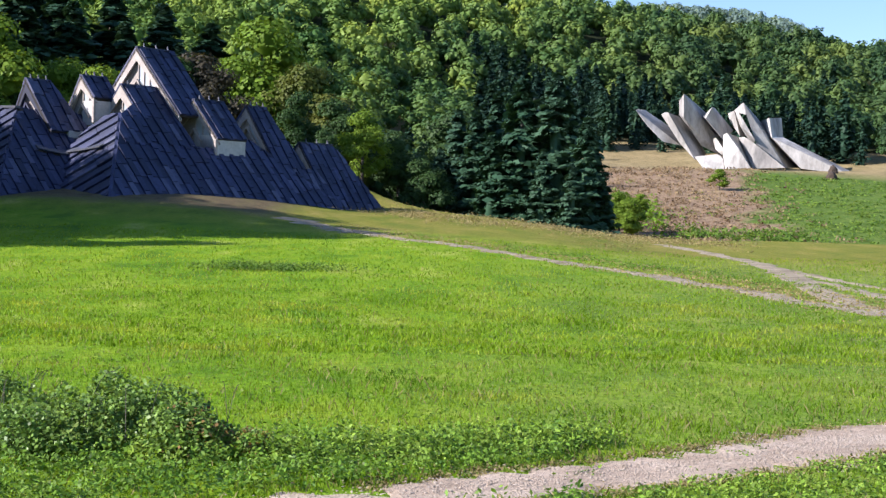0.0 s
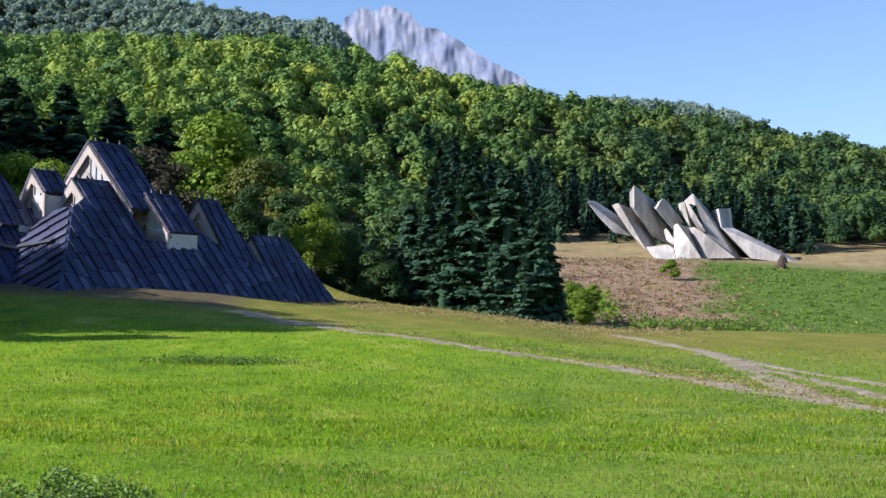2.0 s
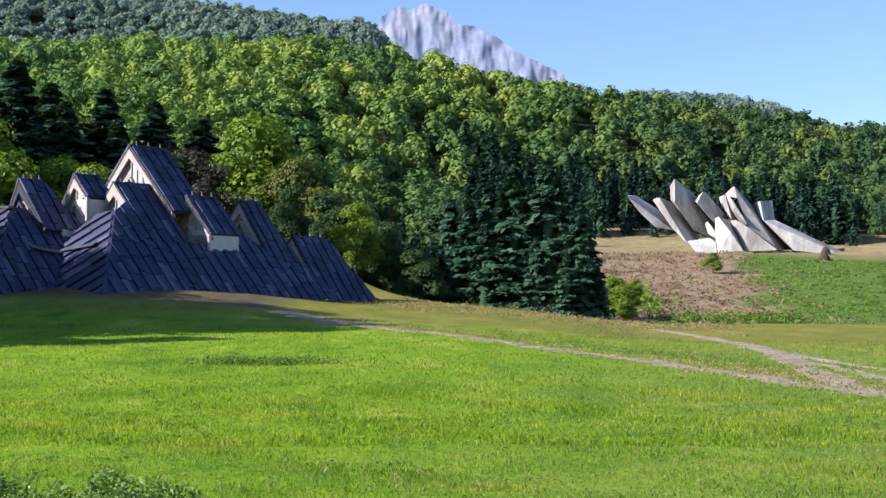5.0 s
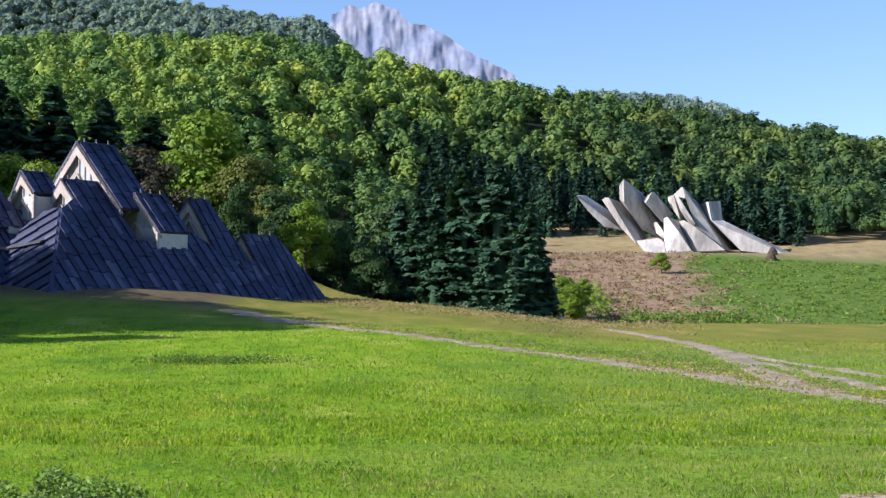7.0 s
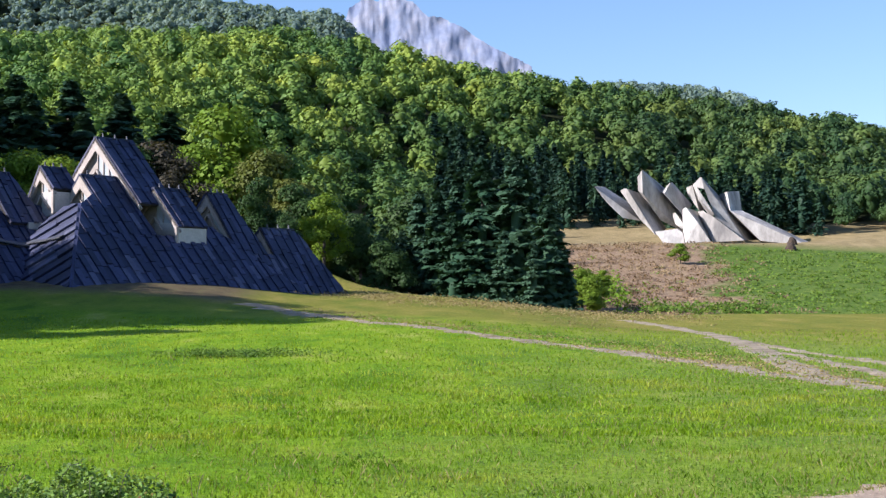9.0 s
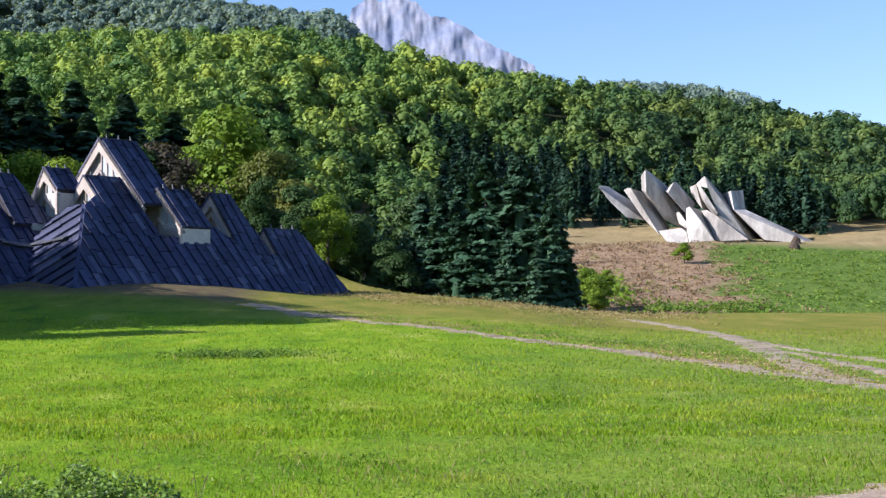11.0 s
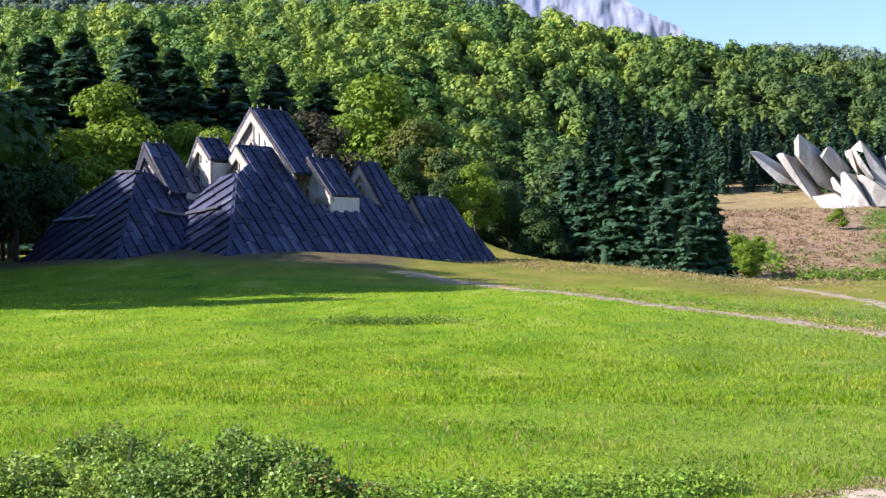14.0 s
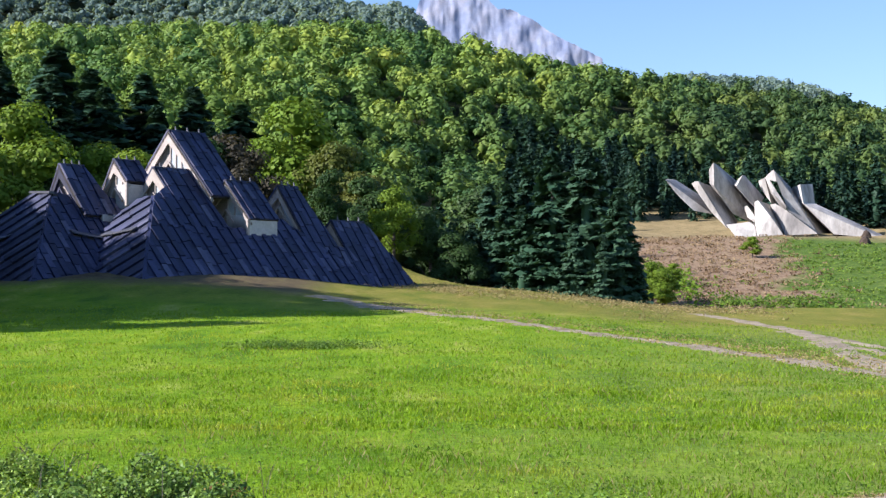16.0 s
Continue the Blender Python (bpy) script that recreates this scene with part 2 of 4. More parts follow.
def shingle_material():
    m, nt, b = start("weathered_shingle_blue_shade", 0.62)
    oi = nt.nodes.new("ShaderNodeObjectInfo")
    # board tones carry the blue of sky-lit shade besides their weathering
    c = ramp_node(nt, oi.outputs["Random"], [(0.0, (0.011, 0.015, 0.044)), (0.5, (0.02, 0.027, 0.074)), (0.85, (0.036, 0.044, 0.105)), (1.0, (0.085, 0.092, 0.155))])
    grain = noise_node(nt, 3.0, 5, 0.7)
    big = noise_node(nt, 0.35, 3, 0.6)
    g = ramp_node(nt, grain, [(0.3, (0.6, 0.6, 0.62)), (0.7, (1.3, 1.28, 1.25))])
    h = ramp_node(nt, big, [(0.3, (0.75, 0.75, 0.78)), (0.7, (1.25, 1.22, 1.2))])
    c = mix_node(nt, 1.0, mix_node(nt, 1.0, c, g, "MULTIPLY"), h, "MULTIPLY")
    nt.links.new(c, b.inputs["Base Color"])
    bump(nt, b, grain, 0.4, 0.03)
    return m


SHINGLE = shingle_material()


def glass_material():
    m, nt, b = start("painted_sky_glass", 0.06)
    # pale blue-grey base colour stands for the sky reflected in the panes
    b.inputs["Base Color"].default_value = (0.5, 0.54, 0.57, 1)
    b.inputs["Metallic"].default_value = 0.0
    b.inputs["Specular IOR Level"].default_value = 1.0
    b.inputs["Transmission Weight"].default_value = 0.12
    return m


GLASS = glass_material()


# ---- mesh helpers ----
def mesh_of(name, verts, faces, mat, smooth=False):
    me = bpy.data.meshes.new(name)
    me.from_pydata([tuple(v) for v in verts], [], [tuple(f) for f in faces])
    me.materials.append(mat)
    if smooth:
        me.shade_smooth()
    me.update()
    return me


def mesh_np(name, verts, faces, mat, tone=None):
    """A mesh from numpy arrays, all faces with as many corners."""
    me = bpy.data.meshes.new(name)
    k = faces.shape[1]
    me.vertices.add(len(verts))
    me.vertices.foreach_set("co", verts.astype(np.float32).ravel())
    me.loops.add(faces.size)
    me.loops.foreach_set("vertex_index", faces.astype(np.int32).ravel())
    me.polygons.add(len(faces))
    me.polygons.foreach_set("loop_start", np.arange(0, faces.size, k, dtype=np.int32))
    me.materials.append(mat)
    me.update(calc_edges=True)
    me.validate()
    if tone is not None:
        me.attributes.new("tone", "FLOAT", "POINT").data.foreach_set("value", np.asarray(tone, np.float32))
    return me


def part(name, data, mat, parent, label=""):
    """Links a bmesh or a mesh as one mesh object under a thing or part."""
    if isinstance(data, bmesh.types.BMesh):
        me = bpy.data.meshes.new(name)
        bmesh.ops.recalc_face_normals(data, faces=data.faces)
        data.to_mesh(me)
        data.free()
        me.materials.append(mat)
    else:
        me = data
    ob = new(name, me)
    ob.parent = parent
    return tagged(ob, label) if label else ob


def thing(name, place, label, category, group="", turn=0.0, size=1.0, kind=""):
    ob = new(name)
    ob.matrix_basis = Matrix.LocRotScale(place, Euler((0, 0, turn)), (size,) * 3)
    return tagged(ob, label, category, group, kind)


def sstep(v, a, b):
    t = np.clip((v - a) / (b - a), 0, 1)
    return t * t * (3 - 2 * t)


def wobble(x, y, s, seed=0.0):
    """Smooth cheap undulation of about +-1."""
    return (np.sin(x / s + seed) * np.cos(y / (1.3 * s) + 1.7 * seed) + 0.6 * np.sin((x + y) / (0.57 * s) + 2.1 + seed) + 0.4 * np.cos((x - 1.4 * y) / (0.41 * s) + seed)) / 1.6


def ground_z(x, y):
    """Height of the ground: meadow, the hall's knoll, the hollow behind, the monument's hill, wooded slopes, far ridges."""
    x, y = np.asarray(x, float), np.asarray(y, float)
    rise = 0.047 * np.logaddexp(0, (y - 50) / 9) * 9
    rise = np.where(y > 170, 0.047 * 120 + 0 * y, np.minimum(rise, 0.047 * 120))
    z = rise * (1 - 0.42 * sstep(x, -4, 20))
    z = z + 2.1 * np.exp(-(((x + 31) / 17) ** 2 + ((y - 134) / 20) ** 2))
    z = z - 0.5 * sstep(x, -19, -7) * (1 - sstep(x, -2, 10)) * sstep(y, 92, 125) * (1 - sstep(y, 152, 165))
    z = z + 2.6 * np.exp(-(((x + 14) / 9.8) ** 2 + ((y - 170) / 9) ** 2))
    crest = np.maximum(152 - 0.9 * x, 132)
    hollow = sstep(y, crest + 2, crest + 24) * sstep(x, -16, 0) * (1 - sstep(y, 430, 600))
    z = z - 7.0 * hollow
    hill = sstep(x, -20, 16) * (21.6 * np.clip((y - 200) / 162, 0, 1) ** 0.95) * (1 - 0.3 * sstep(y, 420, 600))
    z = z + hill
    top = 112 - 0.15 * np.clip(x + 60, 0, 600) - 0.03 * np.clip(-60 - x, 0, 400)
    foot = 190 + 190 * sstep(x, -150, 45)
    slope = np.clip((y - foot) / (700 - foot), 0, 1)
    slope = 0.55 * slope + 0.45 * slope * slope * (3 - 2 * slope)
    wood = top * slope * (1 - 0.35 * sstep(y, 760, 1000))
    z = z + np.where(y > foot, np.maximum(wood - hill * sstep(y, foot, 560), 0), 0)
    z = z + 2.5 * sstep(y, 260, 400) * wobble(x, y, 38, 0.4)
    z = z + np.maximum(190 + 0.17 * np.clip(-66 - x, 0, 500) - 1.0 * np.clip(x + 66, 0, 400), 0) * sstep(y, 850, 1500) * (1 - 0.8 * sstep(y, 1520, 1950))
    z = z + 203 * np.exp(-((np.abs(x - 305) / 230) ** 3)) * sstep(y, 1000, 1800) * (1 - 0.5 * sstep(y, 1850, 2400))
    near = sstep(-y, -14, -1) * (1 - sstep(np.abs(x), 12, 30))
    z = z + 2.2 * near + 0.05 * wobble(x, y, 3.1, 1.0) * sstep(y, 8, 20)
    return z


def gz(x, y):
    return float(ground_z(x, y))


# ---- ground ----
def build_ground():
    front = np.arange(-26, 26.01, 0.3)
    round_about = np.concatenate([np.arange(-180, -26, 7.0), front, np.arange(30, 180, 7.0)])
    d = [0.0, 1.5, 4, 7, 10, 13, 16]
    while d[-1] < 170:
        d.append(d[-1] * 1.014)
    while d[-1] < 4700:
        d.append(d[-1] * 1.03)
    d = np.array(d)
    ang = np.radians(round_about)
    n, k = len(d), len(ang)
    X = np.outer(d, np.sin(ang))
    Y = np.outer(d, np.cos(ang))
    Z = ground_z(X, Y)
    i, j = np.meshgrid(np.arange(n - 1), np.arange(k), indexing="ij")
    jn = (j + 1) % k
    faces = np.stack([i * k + j, i * k + jn, (i + 1) * k + jn, (i + 1) * k + j], -1).reshape(-1, 4)
    me = mesh_np("ground", np.stack([X, Y, Z], -1).reshape(-1, 3), faces, MEADOW)
    me.shade_smooth()
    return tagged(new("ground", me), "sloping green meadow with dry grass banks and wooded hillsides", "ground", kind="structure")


build_ground()


def track(name, pts, width, label, ragged=0.25, seed=1, mat=None):
    """A worn track laid on the ground along a smooth line."""
    rnd = np.random.RandomState(seed)
    p = np.array(pts, float)
    s = np.linspace(0, len(p) - 1, 40 * len(p))
    i = np.clip(s.astype(int), 0, len(p) - 2)
    f = (s - i)[:, None]
    g = lambda k: p[np.clip(k, 0, len(p) - 1)]
    c = 0.5 * ((2 * g(i)) + (g(i + 1) - g(i - 1)) * f + (2 * g(i - 1) - 5 * g(i) + 4 * g(i + 1) - g(i + 2)) * f ** 2 + (3 * g(i) - g(i - 1) - 3 * g(i + 1) + g(i + 2)) * f ** 3)
    t = np.gradient(c, axis=0)
    t /= np.linalg.norm(t, axis=1)[:, None]
    nrm = np.stack([-t[:, 1], t[:, 0]], 1)
    cols = np.linspace(-1, 1, 7)
    w = width / 2 * (1 + 0.45 * np.convolve(rnd.normal(0, 1.0, len(c)), np.hanning(15) / 4, "same"))
    jag = ragged * np.stack([np.convolve(rnd.normal(0, 1.8, len(c)), np.hanning(7) / 3, 'same') for _ in range(2)])
    V = []
    for q in cols:
        side = jag[0 if q < 0 else 1] * abs(q)
        off = (q * w + side * width * 0.35)
        xy = c + nrm * off[:, None]
        z = ground_z(xy[:, 0], xy[:, 1]) + 0.035 - 0.045 * (abs(q) == 1) - 0.01 * (abs(q) < 0.1)
        V.append(np.column_stack([xy, z]))
    V = np.stack(V, 1).reshape(-1, 3)
    n, k = len(c), len(cols)
    a, b = np.meshgrid(np.arange(n - 1), np.arange(k - 1), indexing="ij")
    faces = np.stack([a * k + b, (a + 1) * k + b, (a + 1) * k + b + 1, a * k + b + 1], -1).reshape(-1, 4)
    return tagged(new(name, mesh_np(name, V, faces, mat or DIRT)), label, "path", kind="structure")


NEAR_TRACK = [(-9, 14.0), (-3.2, 17.7), (-0.4, 19.6), (1.6, 21.4), (4.6, 23.6), (6.2, 25.0), (8.1, 27.0), (14, 31), (22, 36)]
UPPER_TRACK = [(-9.5, 116), (-6.0, 109.5), (-3.2, 100.5), (-0.2, 96.5), (3.0, 91.6), (5.8, 87.3), (9.4, 81.4), (11.2, 78.3), (12.6, 74.1), (14.1, 71.8), (15.1, 67.6), (15.9, 63.4), (17.3, 59.5), (18.7, 55.6), (22, 50), (28, 44)]
SIDE_TRACK = [(17.8, 121), (18.6, 115.2), (19.7, 107.3), (20.1, 95.3), (19.5, 84.6), (18.7, 74.3), (18.0, 66.3), (18.2, 60)]
FORK_TRACK = [(20.0, 104.7), (20.3, 93.4), (19.9, 83.7), (20.3, 76.5), (20.4, 69), (20.8, 61.9), (22.5, 53)]
RUT_TRACK = [(18.9, 84.5), (18.6, 80.6), (18.15, 75.6), (17.5, 70.7), (17.1, 66), (17.2, 61)]
OUTER_TRACK = [(20.1, 97), (20.7, 88), (21.4, 82.5), (22.0, 77), (23.0, 70), (24.5, 62)]
track("near_track", NEAR_TRACK, 2.3, "pale gravel track with ragged grass edges", 0.1, 3)
track("upper_track", UPPER_TRACK, 1.55, "worn pale dirt track crossing the meadow", 0.4, 4, EARTH)
track("fork_track", FORK_TRACK, 1.0, "rutted bare earth track between the meadow tracks", 0.5, 6, EARTH)
track("side_track", SIDE_TRACK, 1.25, "rutted bare earth track joining the meadow track", 0.4, 5, EARTH)
track("rut_track", RUT_TRACK, 0.5, "narrow pale wheel rut in dry grass", 0.5, 7, EARTH)
track("outer_track", OUTER_TRACK, 0.8, "outermost bare earth rut of the meadow track", 0.5, 8, EARTH)
track("bare_patch", [(-12.5, 121), (-9.5, 116), (-7.0, 110.5), (-5.6, 107)], 2.6, "trampled pale bare ground beside the hall", 0.4, 9, EARTH)

# ---- rock peak ----
def rock_peak():
    xs = np.linspace(-330, 330, 240)
    zs = np.linspace(0, 1, 60)
    V = []
    prof = np.interp(xs, [-330, -150, -116, -104, -66, -36, 0, 50, 86, 119, 172, 225, 284, 330], [470, 500, 655, 700, 730, 721, 738, 716, 678, 676, 646, 604, 570, 545])
    for k, zt in enumerate(zs):
        for x, p in zip(xs, prof):
            z = 430 + (p * 1.022 + 6 + 3 * noise.noise(Vector((x / 9, 0.5, 0))) + 3 * max(0, noise.noise(Vector((x / 2.6, 4, 0)))) - 430) * zt
            h = (z - 430) / 300
            butt = 15 * noise.noise(Vector((x / 60 - h, h * 3, 3))) + 5.5 * noise.noise(Vector((x / 24 + h, h * 5, 5))) + 2 * noise.noise(Vector((x / 11, h * 9, 8)))
            V.append((1.022 * x - 34, 3500 + 180 * h + butt, z))
    n = len(xs)
    F = [(k * n + j, k * n + j + 1, (k + 1) * n + j + 1, (k + 1) * n + j) for k in range(len(zs) - 1) for j in range(n - 1)]
    b = len(V)
    for x, p in zip(xs, prof):
        V.append((x - 36, 3800, 150))
    m = (len(zs) - 1) * n
    F += [(m + j, m + j + 1, b + j + 1, b + j) for j in range(n - 1)]
    tagged(new("rock_peak", mesh_of("rock_peak", V, F, ROCK)), "bare pale limestone mountain peak with fluted cliffs, haze blue in its colour", "mountain", kind="structure")


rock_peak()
# ---- timber hall ----
HALL = Vector((-27.9, 125.0, 5.0))
PHI = radians(52.0)
HA, HB = Vector((math.cos(PHI), math.sin(PHI), 0)), Vector((-math.sin(PHI), math.cos(PHI), 0))


def hp(a, b, z):
    """A place in the hall's own axes: a along the ridges, b up the front slope's run, z up."""
    return HALL + HA * a + HB * b + Vector((0, 0, z))


def slab(corners, thick):
    """A flat plate of that thickness below a ring of corners."""
    c = [Vector(p) for p in corners]
    nrm = (c[1] - c[0]).cross(c[2] - c[0]).normalized()
    if nrm.z < 0:
        nrm = -nrm
    bm = bmesh.new()
    top = [bm.verts.new(p) for p in c]
    low = [bm.verts.new(p - nrm * thick) for p in c]
    bm.faces.new(top)
    bm.faces.new(low[::-1])
    for i in range(len(c)):
        j = (i + 1) % len(c)
        bm.faces.new((top[i], low[i], low[j], top[j]))
    return bm


def beam(p, q, w, h, up=(0, 0, 1)):
    """A straight timber from p to q."""
    p, q = Vector(p), Vector(q)
    d = (q - p).normalized()
    s = d.cross(Vector(up)).normalized() * (w / 2)
    u = s.cross(d).normalized() * (h / 2)
    bm = bmesh.new()
    r = [[bm.verts.new(o + e * s + f * u) for e, f in ((-1, -1), (1, -1), (1, 1), (-1, 1))] for o in (p, q)]
    bm.faces.new(r[0][::-1])
    bm.faces.new(r[1])
    for i in range(4):
        j = (i + 1) % 4
        bm.faces.new((r[0][i], r[0][j], r[1][j], r[1][i]))
    return bm


def clip_poly(poly, lo, hi, axis):
    """Cuts a flat ring of (u, v) to lo <= axis <= hi."""
    for sign, lim in ((1, lo), (-1, -hi)):
        out = []
        for i in range(len(poly)):
            p, q = poly[i - 1], poly[i]
            dp, dq = sign * p[axis] - lim, sign * q[axis] - lim
            if (dp >= 0) != (dq >= 0):
                t = dp / (dp - dq)
                out.append((p[0] + (q[0] - p[0]) * t, p[1] + (q[1] - p[1]) * t))
            if dq >= 0:
                out.append(q)
        poly = out
        if len(poly) < 3:
            return []
    return poly


BOARDS = []


def roof(parent, corners, down, width=0.64, course=1.9, seed=0, name="roof", gap=0.045):
    """A roof plane: a plate, with boards laid on it in courses, each its own piece."""
    c = [Vector(p) for p in corners]
    nrm = (c[1] - c[0]).cross(c[2] - c[0]).normalized()
    if nrm.z < 0:
        nrm = -nrm
    plate = part(name, slab(c, 0.22), DARKWOOD, parent)
    dn = Vector(down)
    dn = (dn - nrm * dn.dot(nrm)).normalized()
    sd = dn.cross(nrm).normalized()
    ring = [((p - c[0]).dot(sd), (p - c[0]).dot(dn)) for p in c]
    BOARDS.append((plate, c[0], sd, dn, nrm, ring, width, course, seed, gap))
    return plate


def lay_boards(plate, o, sd, dn, nrm, ring, width, course, seed, gap):
    rnd = random.Random(seed)
    u0, u1 = min(p[0] for p in ring), max(p[0] for p in ring)
    v0, v1 = min(p[1] for p in ring), max(p[1] for p in ring)
    u, strip = u0, 0
    while u < u1:
        strip += 1
        w = width * rnd.uniform(0.9, 1.1)
        v = v0 - rnd.uniform(0, course)
        while v < v1:
            l = course * rnd.uniform(0.85, 1.15)
            piece = clip_poly(clip_poly(ring, u + gap, u + w - gap, 0), v, v + l - 0.05, 1)
            if len(piece) >= 3:
                lift = rnd.uniform(0.015, 0.05) + 2.2 * gap * (strip % 2)
                tilt = rnd.uniform(0.02, 0.05)
                bm = bmesh.new()
                top = [bm.verts.new(o + sd * p + dn * q + nrm * (lift + 0.05 + tilt * (q - v) / l)) for p, q in piece]
                low = [bm.verts.new(o + sd * p + dn * q + nrm * 0.004) for p, q in piece]
                bm.faces.new(top)
                for i in range(len(top)):
                    j = (i + 1) % len(top)
                    bm.faces.new((top[i], low[i], low[j], top[j]))
                part("shingle_board", bm, SHINGLE, plate)
            v += l
        u += w


hall = thing("memorial_hall", (0, 0, 0), "timber-shingled memorial hall of steep stepped gable roofs on the knoll", "building")
MAIN = 1.1      # slope of the great front roof


def on_main(a, z):
    """A place on the great front roof."""
    return hp(a, 7.73 - (10.13 - z) / MAIN, z)


def plate_of(ring, thick, push):
    bm = bmesh.new()
    r0 = [bm.verts.new(p) for p in ring]
    r1 = [bm.verts.new(p + push.normalized() * thick) for p in ring]
    n = len(ring)
    bm.faces.new(r0)
    bm.faces.new(r1[::-1])
    for i in range(n):
        bm.faces.new((r0[i], r0[(i + 1) % n], r1[(i + 1) % n], r1[i]))
    return bm


def gable(a0, rb, h, tf, tb, zf, zb, panes=4, low=None, drop=1.7, board=None):
    """A gable end: wall, broad tapering barge boards, sloping band of panes under the front rake, and a small inner gable."""
    board = board or TIMBER
    bf, bb = rb - (h - zf) / tf, rb + (h - zb) / tb
    wall = [hp(a0 + 0.45, rb, h - 0.3), hp(a0 + 0.45, bf + 0.3, zf), hp(a0 + 0.45, bb - 0.3, zb)]
    if low is not None:
        wall = [wall[0], wall[1], hp(a0 + 0.45, bf + 0.3, low), hp(a0 + 0.45, bb - 0.3, low), wall[2]]
    part("gable_wall", plate_of(wall, 0.2, HA), GABLE, hall, "grey timber gable wall")
    for b, z in ((bf, zf), (bb, zb)):
        ring = [hp(a0, rb, h - 0.08), hp(a0, b, z - 0.08), hp(a0, b, z - 0.45), hp(a0, rb, h - 1.2)]
        part("barge_board", plate_of(ring, 0.14, HA), board, hall, "pale weathered barge board")
        part("soffit_board", beam(hp(a0 + 0.3, rb, h - 0.5), hp(a0 + 0.3, b, z - 0.5), 0.3, 0.12, HA), board, hall)
    span = (h - zf) * 0.9
    for k in range(panes):
        f0, f1 = k / panes, (k + 1) / panes
        z0, z1 = h - 1.1 - span * f0, h - 1.1 - span * f1
        b0, b1 = rb - span / tf * f0, rb - span / tf * f1
        ring = [hp(a0 + 0.36, b0 - 0.05, z0), hp(a0 + 0.36, b1 + 0.05, z1), hp(a0 + 0.36, b1 + 0.05, z1 - drop), hp(a0 + 0.36, b0 - 0.05, z0 - drop)]
        win = part("window", plate_of(ring, 0.04, HA), GLASS, hall, "tall sloping glazing pane in a pale frame")
        part("mullion", beam(ring[0] - HA * 0.06, ring[3] - HA * 0.06, 0.1, 0.1, HA), board, win)
        part("sill", beam(ring[3] - HA * 0.06, ring[2] - HA * 0.06, 0.1, 0.16, HA), board, win)
    # the small inner gable below the panes
    zi = h - 1.1 - drop
    for sgn, t in ((-1, tf), (1, tb)):
        part("inner_rake", beam(hp(a0 + 0.2, rb, zi), hp(a0 + 0.2, rb + sgn * 1.1, zi - 1.1 * t), 0.16, 0.34, HA), board, hall)


def ridge(a0, a1, rb, h, n=3):
    part("ridge_cap", beam(hp(a0, rb, h + 0.07), hp(a1, rb, h + 0.07), 0.4, 0.12), SHINGLE, hall)
    for k in range(n):
        a = a0 + (a1 - a0) * (0.2 + 0.65 * k / max(1, n - 1))
        part("ridge_bracket", beam(hp(a, rb, h), hp(a + 0.02, rb, h + 0.5), 0.09, 0.09, HA), METAL, hall)
        part("ridge_bracket", beam(hp(a, rb - 0.3, h - 0.15), hp(a + 0.02, rb, h + 0.3), 0.1, 0.1, HA), METAL, hall)


def tower(a0, a1, rb, h, tf, tb, zf, zb, seed, a1_low=None, panes=4, drop=1.7, low=None, board=None):
    """A gabled roof with its ridge along a."""
    bf, bb = rb - (h - zf) / tf, rb + (h - zb) / tb
    a1_low = a1 if a1_low is None else a1_low
    roof(hall, [hp(a0, rb, h), hp(a1, rb, h), hp(a1_low, bf, zf), hp(a0, bf, zf)], -HB - Vector((0, 0, tf)), seed=seed, name="front_roof")
    roof(hall, [hp(a0, rb, h), hp(a1, rb, h), hp(a1, bb, zb), hp(a0, bb, zb)], HB - Vector((0, 0, tb)), seed=seed + 1, name="back_roof", width=1.3, course=3.0)
    part("end_wall", plate_of([hp(a1 - 0.4, rb, h - 0.3), hp(a1 - 0.4, bf + 0.3, zf), hp(a1 - 0.4, bb - 0.3, zb)], 0.2, HA), DARKWOOD, hall)
    gable(a0, rb, h, tf, tb, zf, zb, panes, low, drop, board)
    ridge(a0, a1, rb, h)


# the near gable and the great front roof, with the hip at its corner
roof(hall, [hp(7.3, 7.73, 10.13), hp(11.42, 7.73, 10.13), on_main(11.9, 4.6), on_main(2.85, 4.6), on_main(5.15, 7.22), on_main(7.3, 8.3)], -HB - Vector((0, 0, MAIN)), seed=10, name="front_roof")
roof(hall, [on_main(2.85, 4.595), on_main(15.5, 4.595), on_main(16.3, 7.4), on_main(17.5, 7.2), on_main(21.8, 3.9), on_main(27.5, -0.9), on_main(-2.0, -0.9)], -HB - Vector((0, 0, MAIN)), seed=12, name="great_roof")
roof(hall, [hp(7.3, 7.73, 10.13), hp(11.42, 7.73, 10.13), hp(11.42, 12.5, 4.5), hp(7.3, 12.5, 4.5)], HB - Vector((0, 0, 1.2)), seed=14, name="back_roof", width=1.3, course=3.0)
gable(7.28, 7.73, 10.13, MAIN, 1.2, 5.5, 5.5, panes=3, drop=1.2)
ridge(7.28, 11.42, 7.73, 10.13)
HIP = 1.13


def on_hip(a, b):
    return hp(a, b, 0.17 + (a + 1.09) * HIP)


roof(hall, [on_hip(5.15, 5.08), on_hip(-2.1, -2.3), on_hip(-2.1, 4.0), on_hip(2.5, 8.8), on_hip(5.05, 7.1)], on_hip(-1.05, 5.0) - on_hip(1.15, 1.47), seed=16, name="hip_roof", width=0.66, course=3.2, gap=0.065)
part("hip_cap", beam(on_main(5.2, 7.32), on_main(-1.8, -0.62), 0.32, 0.14), SHINGLE, hall)
